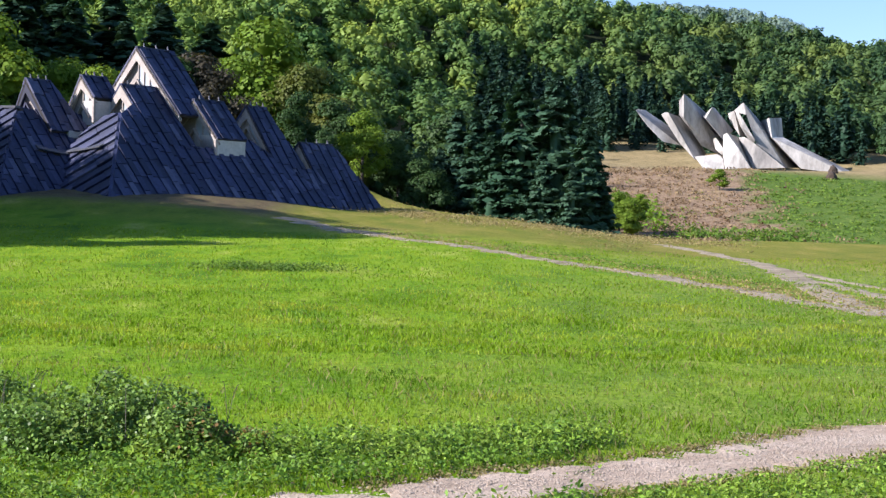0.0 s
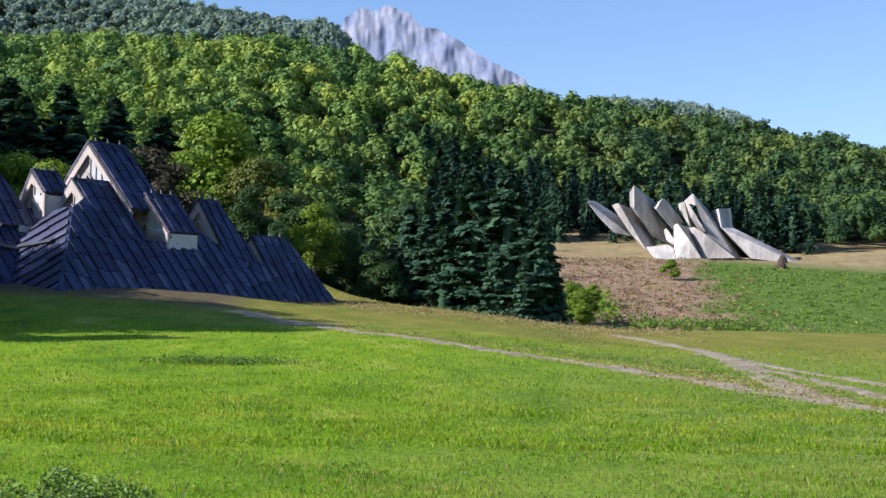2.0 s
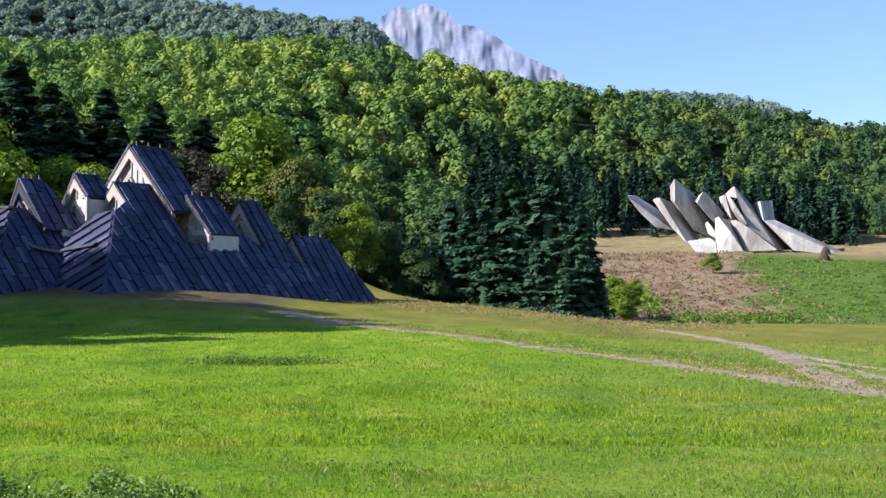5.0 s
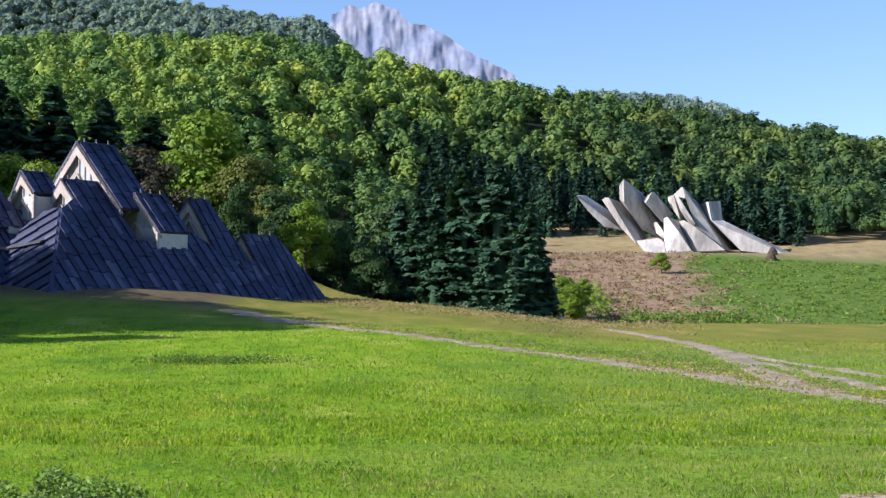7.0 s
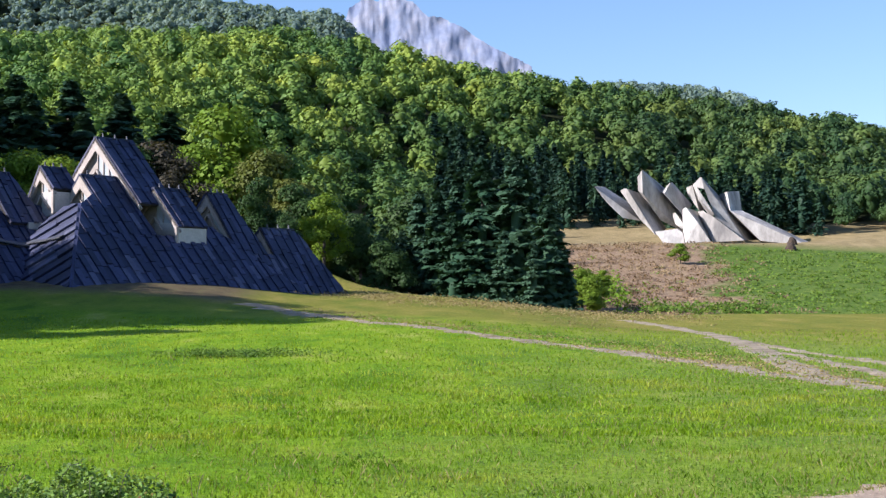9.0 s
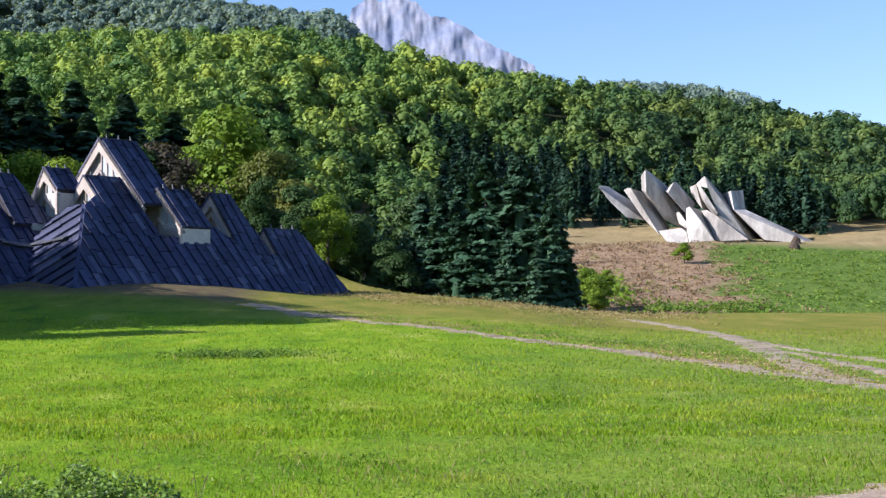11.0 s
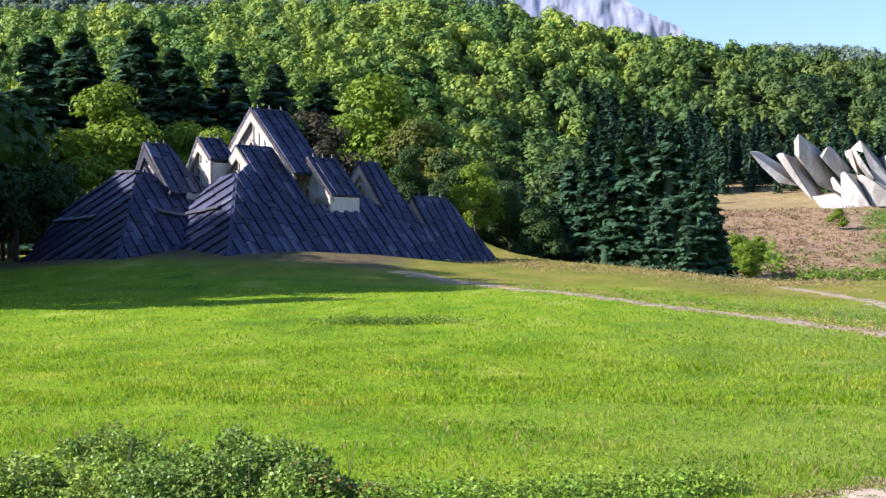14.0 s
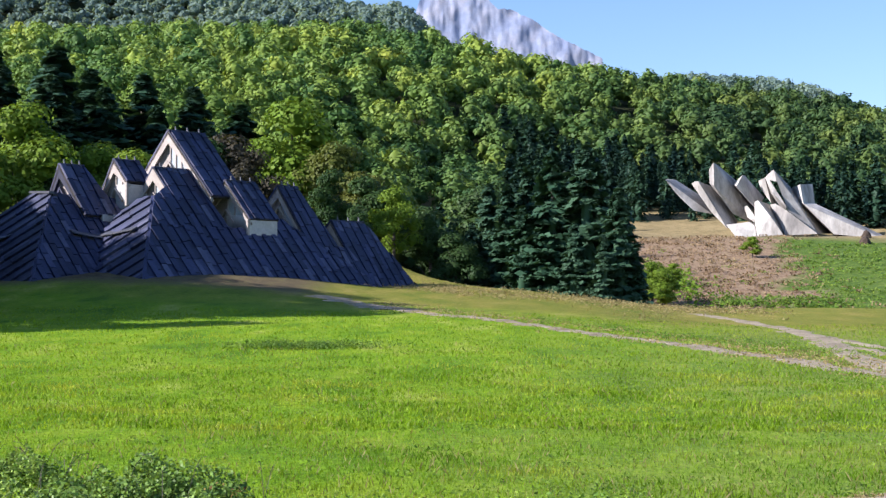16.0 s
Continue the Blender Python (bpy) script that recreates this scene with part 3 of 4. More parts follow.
# glazed tall gable, side gables, dormer
tower(11.5, 16.0, 10.6, 14.05, 1.07, 1.1, 7.6, 3.0, 20, panes=7, drop=1.9)
tower(13.9, 17.65, 5.3, 9.18, 1.1, 1.0, 5.5, 5.0, 30, panes=3, drop=1.6, low=3.6)
tower(21.3, 23.9, 5.85, 9.12, 1.38, 1.1, 3.1, 2.5, 40, a1_low=25.2, panes=2, drop=0.9)
roof(hall, [hp(20.8, 1.49, 3.095), hp(26.4, 1.49, 3.095), hp(28.4, -1.78, -1.4), hp(20.8, -1.78, -1.4)], -HB - Vector((0, 0, 1.38)), seed=44, name="side_roof")
tower(26.2, 31.0, 3.4, 5.8, 1.41, 1.1, -1.6, 0.0, 50, a1_low=34.4, panes=2, drop=0.8)
tower(5.39, 8.24, 10.96, 10.9, 1.09, 1.65, 8.85, 7.4, 60, panes=2, drop=1.5, low=5.6)
tower(1.01, 3.6, 13.16, 10.31, 1.25, 1.9, 5.6, 5.0, 70, a1_low=5.4, panes=0, drop=1.0, board=SHINGLE)
# the far wing's hipped roof
WING = 1.1


def on_wing(a, z):
    return hp(a, 4.6 + (z + 0.3) / WING, z)


roof(hall, [on_wing(-0.86, 7.45), on_wing(-8.5, -0.9), on_wing(-2.04, -0.9), on_wing(2.6, 4.34), on_wing(2.6, 7.45)], -HB - Vector((0, 0, WING)), seed=100, name="wing_roof")

roof(hall, [on_wing(2.61, 7.45), on_wing(2.61, 4.34), on_wing(7.2, 6.4), on_wing(7.0, 7.45)], -HB - Vector((0, 0, WING)), seed=102, name="valley_roof")


def on_wing_hip(a, b):
    return hp(a, b, -0.02 + (a + 7.65) * HIP)


roof(hall, [on_wing_hip(-1.06, 11.4), on_wing_hip(-8.5, 4.0), on_wing_hip(-8.5, 19.0), on_wing_hip(-4.0, 18.5), on_wing_hip(-1.0, 14.6)], on_wing_hip(-7.6, 9.0) - on_wing_hip(-5.2, 5.2), seed=105, name="wing_hip_roof", width=0.66, course=3.0, gap=0.065)
part("hip_cap", beam(on_wing(-0.9, 7.55), on_wing(-8.2, -0.6), 0.32, 0.14), SHINGLE, hall)
part("ridge_cap", beam(hp(-1.2, 11.2, 7.6), hp(-0.9, 14.6, 7.75), 0.5, 0.2), METAL, hall)
roof(hall, [hp(-0.95, 11.3, 7.5), hp(-0.9, 14.6, 7.6), hp(4.0, 16.0, 7.0), hp(4.5, 12.0, 7.3)], HA, seed=108, name="wing_top_roof")


def wall_box(name, a0, a1, b0, b1, z0, z1, mat, label):
    bm = bmesh.new()
    bmesh.ops.create_cube(bm, size=1.0, matrix=Matrix.Translation(hp((a0 + a1) / 2, (b0 + b1) / 2, (z0 + z1) / 2)) @ Euler((0, 0, PHI)).to_matrix().to_4x4() @ Matrix.Diagonal((a1 - a0, b1 - b0, z1 - z0, 1)))
    bmesh.ops.bevel(bm, geom=bm.edges[:], offset=0.04, segments=1, affect="EDGES")
    return part(name, bm, mat, hall, label)


wall_box("dormer_wall", 14.0, 17.6, 2.05, 4.4, 3.3, 5.5, PANEL, "pale rendered dormer wall")
wall_box("dormer_cheek", 14.0, 14.2, 2.2, 5.2, 3.4, 5.9, PANEL, "pale rendered dormer cheek")
wall_box("dormer_post", 13.75, 13.99, 2.0, 2.3, 3.5, 5.5, TIMBER, "pale timber corner post")
wall_box("dormer_wall", 5.6, 8.1, 9.05, 10.9, 6.4, 8.6, PANEL, "pale rendered dormer wall")
wall_box("dormer_post", 5.35, 5.59, 9.0, 9.3, 6.6, 8.6, TIMBER, "pale timber corner post")
wall_box("roof_light", 2.9, 4.6, 9.3, 10.4, 5.1, 5.75, PANEL, "pale panel under a small roof light")


def visor(p, q, out, name="valley_visor"):
    """A small lead-covered canopy over a dark slot in the roof."""
    p, q = Vector(p), Vector(q)
    mid = (p + q) / 2 - Vector((0, 0, 0.06))
    o = Vector(out).normalized() * 0.9 + Vector((0, 0, -0.3))
    bm = bmesh.new()
    rows = [[bm.verts.new(v + k * o + Vector((0, 0, dz))) for v in (p, mid, q)] for k, dz in ((-0.9, 0.2), (1, 0.05), (1, -0.04), (-0.9, 0.05))]
    for r0, r1 in zip(rows, rows[1:] + rows[:1]):
        for i in range(2):
            bm.faces.new((r0[i], r0[i + 1], r1[i + 1], r1[i]))
    part(name, bm, METAL, hall, "lead-grey canopy over a dark roof slot")
    bm = bmesh.new()
    rows = [[bm.verts.new(v + k * o + Vector((0, 0, dz))) for v in (p, mid, q)] for k, dz in ((-0.6, -0.12), (0.75, -0.2), (0.6, -1.0), (-0.6, -0.9))]
    for r0, r1 in zip(rows, rows[1:] + rows[:1]):
        for i in range(2):
            bm.faces.new((r0[i], r0[i + 1], r1[i + 1], r1[i]))
    part("slot", bm, DARKWOOD, hall)


visor(on_hip(2.75, 3.8), on_hip(2.3, 8.6), -HA)
visor(on_wing(2.1, 3.8), on_wing(-1.4, 4.25), -HB)
visor(on_wing_hip(-4.3, 12.4), on_wing_hip(-4.5, 18.3), -HA)


# ---- monument ----
MON = Vector((0.0, 372.0, 0.0))


def wing(corners, name="wing"):
    """A faceted concrete solid: the hull of its corners (x, depth, z)."""
    bm = bmesh.new()
    for c in corners:
        bm.verts.new(c)
    r = bmesh.ops.convex_hull(bm, input=bm.verts[:])
    bmesh.ops.delete(bm, geom=list({g for g in r["geom_interior"] + r["geom_unused"] if isinstance(g, bmesh.types.BMVert)}), context="VERTS")
    return part(name, bm, CONCRETE, monument)


monument = thing("monument", (0, 0, 0), "white board-marked concrete monument of jagged rising wings", "monument")
U = 0.1404       # metres to one unit of the drawing below


def mp(u, v, dep=0.0):
    """Monument drawing: u to the right, v down from the top line, both in units; dep metres farther back."""
    s = (372.0 + dep) / 372.0
    return ((46.95 + (u - 178) * U) * s, 372.0 + dep, 3.8 + (17.8 - 3.8 + (416 - v) * U) * s)


def wing_uv(front, back, name="wing"):
    return wing([mp(*p) for p in front] + [mp(*p) for p in back], name)


wing_uv([(178, 318, 2), (200, 346, 1), (228, 373, 0), (260, 379, 1), (247, 351, 9), (196, 318, 10)], [(182, 317, 11), (210, 340, 13), (262, 370, 12)])
wing_uv([(224, 325, 1), (236, 321, -1), (262, 334, 10), (290, 376, 8), (302, 398, 5), (286, 404, -4), (258, 375, -2), (241, 350, -1)], [(230, 321, 6), (266, 332, 8), (305, 392, 8)])
wing_uv([(263, 288, -2), (255, 300, 2), (256, 325, 2), (264, 330, -2), (296, 378, 3), (332, 396, 5), (344, 386, 8), (338, 352, 16), (291, 310, 15)], [(270, 292, 12), (345, 380, 18)])
wing_uv([(297, 326, 1), (314, 310, -1), (319, 312, 6), (349, 350, 14), (336, 359, 1), (303, 330, -2)], [(318, 311, 12), (352, 350, 16), (340, 372, 10), (335, 368, 0)])
wing_uv([(285, 398, -5), (300, 400, -6), (325, 393, -6), (336, 402, -7), (338, 419, -8), (305, 424, -8)], [(300, 398, 2), (338, 396, 3), (340, 424, 2), (306, 426, 0)], "wing_base")
wing_uv([(316, 366, 2), (322, 364, -3), (340, 390, -5), (334, 394, -3), (322, 385, -2)], [(330, 372, 5), (342, 392, 4)])
wing_uv([(335, 386, -4), (335, 358, -4), (341, 355, -6), (362, 382, -9), (385, 416, -11), (340, 419, -9), (336, 402, -6)], [(362, 362, 2), (388, 416, 0), (340, 420, 2)])
wing_uv([(362, 362, -2), (372, 361, -4), (393, 374, -8), (445, 414, -13), (388, 417, -9)], [(364, 362, 6), (393, 374, 6), (446, 414, 4), (390, 418, 6)])
wing_uv([(342, 320, 1), (353, 315, -1), (356, 319, 1), (372, 361, 3), (364, 360, 0), (345, 333, 1)], [(352, 316, 6), (374, 358, 8)])
wing_uv([(353, 315, -1), (366, 302, -1), (369, 301, -3), (374, 322, -4), (371, 320, -2), (357, 318, -2)], [(368, 302, 4), (376, 322, 5), (356, 317, 4)])
wing_uv([(354, 316, -2), (361, 318, -4), (369, 345, -6), (391, 366, -8), (389, 372, -6), (381, 368, -3), (364, 343, -2)], [(368, 335, 3), (392, 368, 3)])
wing_uv([(369, 301, -3), (373, 318, -4), (386, 352, -5), (394, 374, -7), (446, 414, -8), (472, 414, 8), (440, 396, 16), (396, 350, 16), (377, 310, 12)], [(380, 312, 16), (472, 414, 16)])
wing_uv([(401, 332, 2), (415, 327, -3), (421, 362, -5), (416, 361, -1)], [(437, 326, 14), (441, 362, 14), (418, 340, 12)])
wing_uv([(417, 360, -2), (422, 362, -6), (474, 415, -9), (560, 424, -12), (562, 418, -8), (442, 361, -3)], [(440, 360, 6), (560, 418, 2), (474, 418, 4)])
wing_uv([(400, 333, 4), (418, 361, 2), (474, 415, -2), (455, 400, 6)], [(404, 335, 8), (474, 415, 8)])


# ---- things on the monument's slope ----
def mound(x, y, r, h, seed, label):
    """A heap of dark hay."""
    rnd = random.Random(seed)
    bm = bmesh.new()
    bmesh.ops.create_icosphere(bm, subdivisions=3, radius=1.0)
    for v in bm.verts:
        k = 1 + 0.16 * noise.noise(v.co * 2.2 + Vector((seed, 0, 0))) + 0.08 * noise.noise(v.co * 6)
        v.co = Vector((v.co.x * r * k, v.co.y * r * k, max(-0.1, v.co.z) * h * k * (1 - 0.25 * abs(v.co.x))))
    ob = new("hay_heap", bpy.data.meshes.new("hay_heap"))
    bm.to_mesh(ob.data)
    bm.free()
    ob.data.materials.append(OLDHAY)
    ob.matrix_basis = pose(x, y, gz(x, y))
    return tagged(ob, label, "hay heap", "hay heaps")


mound(85.5, 331, 1.3, 1.7, 1, "dark brown rounded heap of old hay on the slope")
mound(90.5, 349, 1.2, 1.8, 2, "dark brown rounded heap of old hay beside the monument")

# ---- trees ----
RNG = np.random.RandomState(11)


def cards(centres, normals, size, rnd, jitter=0.9, long=1.5):
    """Leaf clumps: one bent four-cornered leaf at each centre, facing about its normal."""
    n = len(centres)
    nr = normals + rnd.normal(0, jitter, (n, 3)) * 0.6
    nr /= np.linalg.norm(nr, axis=1)[:, None] + 1e-9
    t = rnd.normal(0, 1, (n, 3))
    t -= nr * (t * nr).sum(1)[:, None]
    t /= np.linalg.norm(t, axis=1)[:, None] + 1e-9
    s = np.cross(nr, t)
    L = size * rnd.uniform(0.6, 1.4, n)[:, None]
    W = L / long
    V = np.stack([centres - t * L * 0.5, centres + s * W * 0.5 + nr * L * 0.08, centres + t * L * 0.55, centres - s * W * 0.5 - nr * L * 0.05], 1).reshape(-1, 3)
    return V, np.arange(4 * n).reshape(-1, 4)


def lobes(h, r, rnd, n=14, low=0.25):
    """Centres and radii of the crown's boughs."""
    out = []
    for k in range(n):
        zt = low + (1 - low) * (k + 0.5) / n
        wide = r * math.sin(math.pi * min(1, (0.18 + 0.82 * (zt - low) / (1 - low)))) ** 0.6
        q = rnd.uniform(0, 2 * math.pi)
        rad = wide * rnd.uniform(0.25, 0.75)
        out.append((rad * math.cos(q), rad * math.sin(q), h * zt * rnd.uniform(0.92, 1.0), r * rnd.uniform(0.3, 0.5)))
    out.append((0, 0, h * 0.62, r * 0.6))
    return np.array(out)


def dome_lobes(h, r, rnd, n=7):
    """Boughs of a rounded forest crown: a top and a ring of shoulders, each a separate mass."""
    out = [(0.1 * r * rnd.uniform(-1, 1), 0.1 * r * rnd.uniform(-1, 1), h * 0.74, r * rnd.uniform(0.55, 0.66)), (0, 0, h * 0.5, r * 0.7)]
    q0 = rnd.uniform(0, 6.283)
    for k in range(n - 2):
        q = q0 + 6.283 * k / (n - 2) + rnd.uniform(-0.4, 0.4)
        rad = r * rnd.uniform(0.42, 0.68)
        out.append((rad * math.cos(q), rad * math.sin(q), h * rnd.uniform(0.42, 0.68), r * rnd.uniform(0.34, 0.5)))
    return np.array(out)


def with_cores(V, F, balls, rings=4, segs=6):
    """Adds the dense shaded inside of a crown: small rough ellipsoids."""
    VV, FF, base = [V], [F], len(V)
    u = np.linspace(0, 2 * math.pi, segs, endpoint=False)
    w = np.linspace(-1.35, 1.35, rings)
    ball = np.stack([np.outer(np.cos(w), np.cos(u)), np.outer(np.cos(w), np.sin(u)), np.outer(np.sin(w), np.ones(segs))], -1).reshape(-1, 3)
    f = np.array([(r * segs + k, r * segs + (k + 1) % segs, (r + 1) * segs + (k + 1) % segs, (r + 1) * segs + k) for r in range(rings - 1) for k in range(segs)])
    for c, q in balls:
        VV.append(ball * np.array(q) + np.array(c))
        FF.append(f + base)
        base += len(ball)
    return np.concatenate(VV), np.concatenate(FF)


def crown_arrays(h, r, count, size, rnd, n=14, low=0.25, core=(4, 6), dome=False):
    k = 0.68 if dome else 0.5
    lb = dome_lobes(h, r, rnd, n) if dome else lobes(h, r, rnd, n, low)
    pick = rnd.choice(len(lb), count, p=lb[:, 3] ** 2 / (lb[:, 3] ** 2).sum())
    d = rnd.normal(0, 1, (count, 3))
    d /= np.linalg.norm(d, axis=1)[:, None]
    d[:, 2] = np.where(d[:, 2] < -0.3, -d[:, 2], d[:, 2])
    rad = lb[pick, 3] * rnd.uniform(0.72, 1.08, count)
    c = lb[pick, :3] + d * rad[:, None] * np.array([1, 1, 0.8])
    V, F = cards(c, d + np.array([0, 0, 0.25]), size, rnd, 0.4 if dome else 0.55)
    return with_cores(V, F, [((x, y, z), (q * k, q * k, q * k * 0.82)) for x, y, z, q in lb], *core) if core else (V, F)


def conifer_arrays(h, r, count, size, rnd, low=0.05, shape=0.8):
    """Drooping boughs all round the stem, longest at the foot, with uneven reach and gaps."""
    boughs = max(50, int(h * 11))
    per = max(2, count // boughs)
    C, N = [], []
    for k in range(boughs):
        zt = low + (1 - low) * (k + rnd.uniform(0, 1)) / boughs
        q = rnd.uniform(0, 6.283)
        side = 1 + 0.16 * math.sin(q * 2 + zt * 9)
        ln = (r * (1 - zt) ** shape * side + 0.12) * rnd.uniform(0.6, 1.12)
        s = rnd.uniform(0.05, 1, per) ** 0.65
        spread = 0.24 * ln * rnd.normal(0, 1, per) * s
        x = ln * s * math.cos(q) - spread * math.sin(q)
        y = ln * s * math.sin(q) + spread * math.cos(q)
        z = h * zt - 0.3 * ln * s + 0.2 * ln * s ** 3 - rnd.uniform(0, 0.35, per) * size
        C.append(np.stack([x, y, z], 1))
        N.append(np.tile([0.45 * math.cos(q), 0.45 * math.sin(q), 0.85], (per, 1)))
    V, F = cards(np.concatenate(C), np.concatenate(N), size, rnd, 0.4, 1.6)
    return with_cores(V, F, [((0, 0, h * z), (r * q, r * q, h * 0.16)) for z, q in ((0.22, 0.3), (0.42, 0.22), (0.62, 0.13))], 4, 6)


def trunk_bm(h, r, rnd, limbs=6, reach=2.0):
    bm = bmesh.new()

    def tube(p, q, r0, r1, n=7):
        p, q = Vector(p), Vector(q)
        d = (q - p).normalized()
        s = d.orthogonal().normalized()
        u = d.cross(s)
        a = [bm.verts.new(p + (s * math.cos(6.283 * i / n) + u * math.sin(6.283 * i / n)) * r0) for i in range(n)]
        b = [bm.verts.new(q + (s * math.cos(6.283 * i / n) + u * math.sin(6.283 * i / n)) * r1) for i in range(n)]
        for i in range(n):
            bm.faces.new((a[i], a[(i + 1) % n], b[(i + 1) % n], b[i]))
    bend = rnd.uniform(-0.3, 0.3)
    mid = (bend, rnd.uniform(-0.3, 0.3), h * 0.45)
    tube((0, 0, -0.6), mid, r, r * 0.7)
    tube(mid, (0, 0, h * 0.9), r * 0.7, r * 0.15)
    for k in range(limbs):
        q = rnd.uniform(0, 6.283)
        z = h * rnd.uniform(0.25, 0.65)
        tube((bend * 0.6, 0, z), (reach * math.cos(q), reach * math.sin(q), z + h * 0.2), r * 0.35, r * 0.1, 5)
    return bm


def tree_proto(kind, h, r, count, size, mat, seed, low=0.22):
    rnd = np.random.RandomState(seed)
    if kind == "broad":
        V, F = crown_arrays(h, r, count, size, rnd, 16, low)
    else:
        V, F = conifer_arrays(h, r, count, size, rnd)
    crown = mesh_np("crown", V, F, mat)
    bm = trunk_bm(h, 0.02 * h + 0.06, random.Random(seed), 7 if kind == "broad" else 0, r * 0.6)
    me = bpy.data.meshes.new("trunk")
    bm.to_mesh(me)
    bm.free()
    me.materials.append(BARK)
    return {"crown": crown, "trunk": me, "h": h, "kind": kind}


PROTO = {
    "lime": [tree_proto("broad", 12, 4.6, 7600, 0.33, LIME, 1), tree_proto("broad", 11, 4.2, 7200, 0.33, LIME, 2)],
    "olive": [tree_proto("broad", 12, 4.4, 7200, 0.33, OLIVE, 12)],
    "broad": [tree_proto("broad", 12, 4.8, 7200, 0.35, BROAD, 3), tree_proto("broad", 10, 4.4, 7000, 0.35, BROAD, 4), tree_proto("broad", 13, 4.2, 7200, 0.35, BROAD, 5)],
    "dry": [tree_proto("broad", 10, 3.6, 4200, 0.28, BROWNISH, 6)],
    "spruce": [tree_proto("fir", 17, 4.2, 10000, 0.6, NEEDLE, 7), tree_proto("fir", 15, 3.7, 9500, 0.58, NEEDLE, 8), tree_proto("fir", 16, 3.9, 9800, 0.59, NEEDLE, 9)],
}
LABELS = {"lime": ("sunlit light green broadleaf tree beside the woods", "tree"), "broad": ("leafy mid green broadleaf tree at the woods' edge", "tree"),
          "olive": ("olive green broadleaf tree with yellowing leaves", "tree"),
          "dry": ("brownish thinning tree behind the hall", "tree"), "spruce": ("tall dark green spruce with drooping boughs", "tree")}
NAMES = {"lime": "broadleaf_tree", "broad": "broadleaf_tree", "olive": "broadleaf_tree", "dry": "withered_tree", "spruce": "spruce_tree"}


def plant(kind, x, y, h, wide=1.0, which=None):
    p = PROTO[kind][(which if which is not None else RNG.randint(99)) % len(PROTO[kind])]
    s = h / p["h"]
    ob = new(NAMES[kind])
    ob.matrix_basis = Matrix.LocRotScale((x, y, gz(x, y) - 0.15), Euler((0, 0, RNG.uniform(0, 6.28))), (s * wide, s * wide, s))
    tagged(ob, *LABELS[kind], group="trees at the woods' edge")
    part("crown", p["crown"], None, ob)
    part("trunk", p["trunk"], None, ob)
    return ob


def plant_top(kind, px, y, ztop, wide=1.0, which=None):
    """A tree whose tip reaches the height ztop."""
    return plant(kind, px, y, ztop - gz(px, y), wide, which)


# spruces in the hollow
for x, y, top in ((12.2, 165, 20.2), (8.4, 166, 19.6), (15.2, 160, 15.0), (3.6, 172, 16.2), (6.0, 174, 18.6), (16.9, 160, 8.5), (1.5, 180, 17.0), (10.3, 170, 17.5), (13.8, 170, 16.5), (16.4, 166, 13.0),
                  (5.2, 166, 13.5), (10.5, 160, 11.5), (-0.5, 174, 12.0), (13.4, 158, 10.0)):
    plant_top("spruce", x, y, top, 1.08)
# broad trees between the hall and the spruces
for kind, x, y, top in (("lime", -9.5, 172, 15.5), ("broad", -5.5, 176, 13.0), ("broad", -2.5, 170, 10.0), ("broad", -13, 178, 17.0), ("lime", -23.5, 190, 27.0), ("olive", -20, 188, 21.5),
                        ("olive", -17, 186, 22.5), ("olive", -13.5, 182, 18.5), ("dry", -29.5, 178, 22.0), ("dry", -26.5, 176, 20.0), ("broad", -16.5, 168, 17), ("broad", -13.5, 166, 13), ("broad", 0.5, 190, 16), ("broad", -33, 176, 21)):
    plant_top(kind, x, y, top)
# behind and beside the hall's far end
for kind, x, y, top in (("lime", -50.5, 165, 24), ("lime", -43, 168, 20), ("lime", -38, 166, 19.0), ("broad", -47, 164, 16), ("broad", -60, 160, 20), ("broad", -57, 150, 15),
                        ("spruce", -52, 200, 34), ("spruce", -46, 205, 34), ("spruce", -58, 205, 38), ("spruce", -40, 210, 33), ("spruce", -64, 196, 36), ("spruce", -70, 200, 36), ("spruce", -34, 215, 31), ("spruce", -49, 196, 31), ("spruce", -55, 192, 32), ("spruce", -61, 190, 33), ("spruce", -43, 200, 29), ("spruce", -67, 186, 33), ("spruce", -37, 206, 27), ("olive", -35, 172, 18.5)):
    plant_top(kind, x, y, top, 1.5 if kind == "spruce" else 1.05)
# tall dark trees at the meadow's side, mostly unseen, placed to shade the bank
for x, y, top in ((-54, 132, 19), (-53, 124, 18), (-58, 126, 21), (-60, 114, 19), (-52, 140, 17), (-62, 136, 20), (-50, 148, 14), (-44, 92, 24), (-46, 98, 25), (-49, 104, 26), (-51, 110, 26), (-54, 117, 23), (-50, 93, 23), (-66, 128, 25), (-68, 118, 26), (-70, 138, 26), (-66, 146, 25), (-72, 108, 26), (-64, 154, 24)):
    plant_top("broad", x, y, top, 1.1)
# narrow unseen tree, added for a separate shadow band on the meadow
plant_top("broad", -42.5, 82.5, 18.6, 0.7)
# unseen tall stand beyond them, added to shade those trees and the hall's wing
for x, y, top in ((-80, 96, 36), (-86, 106, 38), (-79, 114, 36), (-87, 122, 38), (-80, 131, 36), (-88, 140, 38), (-82, 150, 36)):
    plant_top("broad", x, y, top, 0.8)
# young tree and scrub on the monument's slope
plant("lime", 55.6, 303, 4.2, 1.5)
for x, y, top in ((28.6, 232, 7.0), (30.0, 236, 6.2), (27.8, 238, 8.2), (34.5, 262, 8.6), (31.5, 255, 8.0)):
    ob = plant_top("lime", x, y, top, 1.4)
    ob.name = "shrub"
    tagged(ob, "bright green low leafy shrub at the slope's foot", "shrub", "shrubs on the slope")



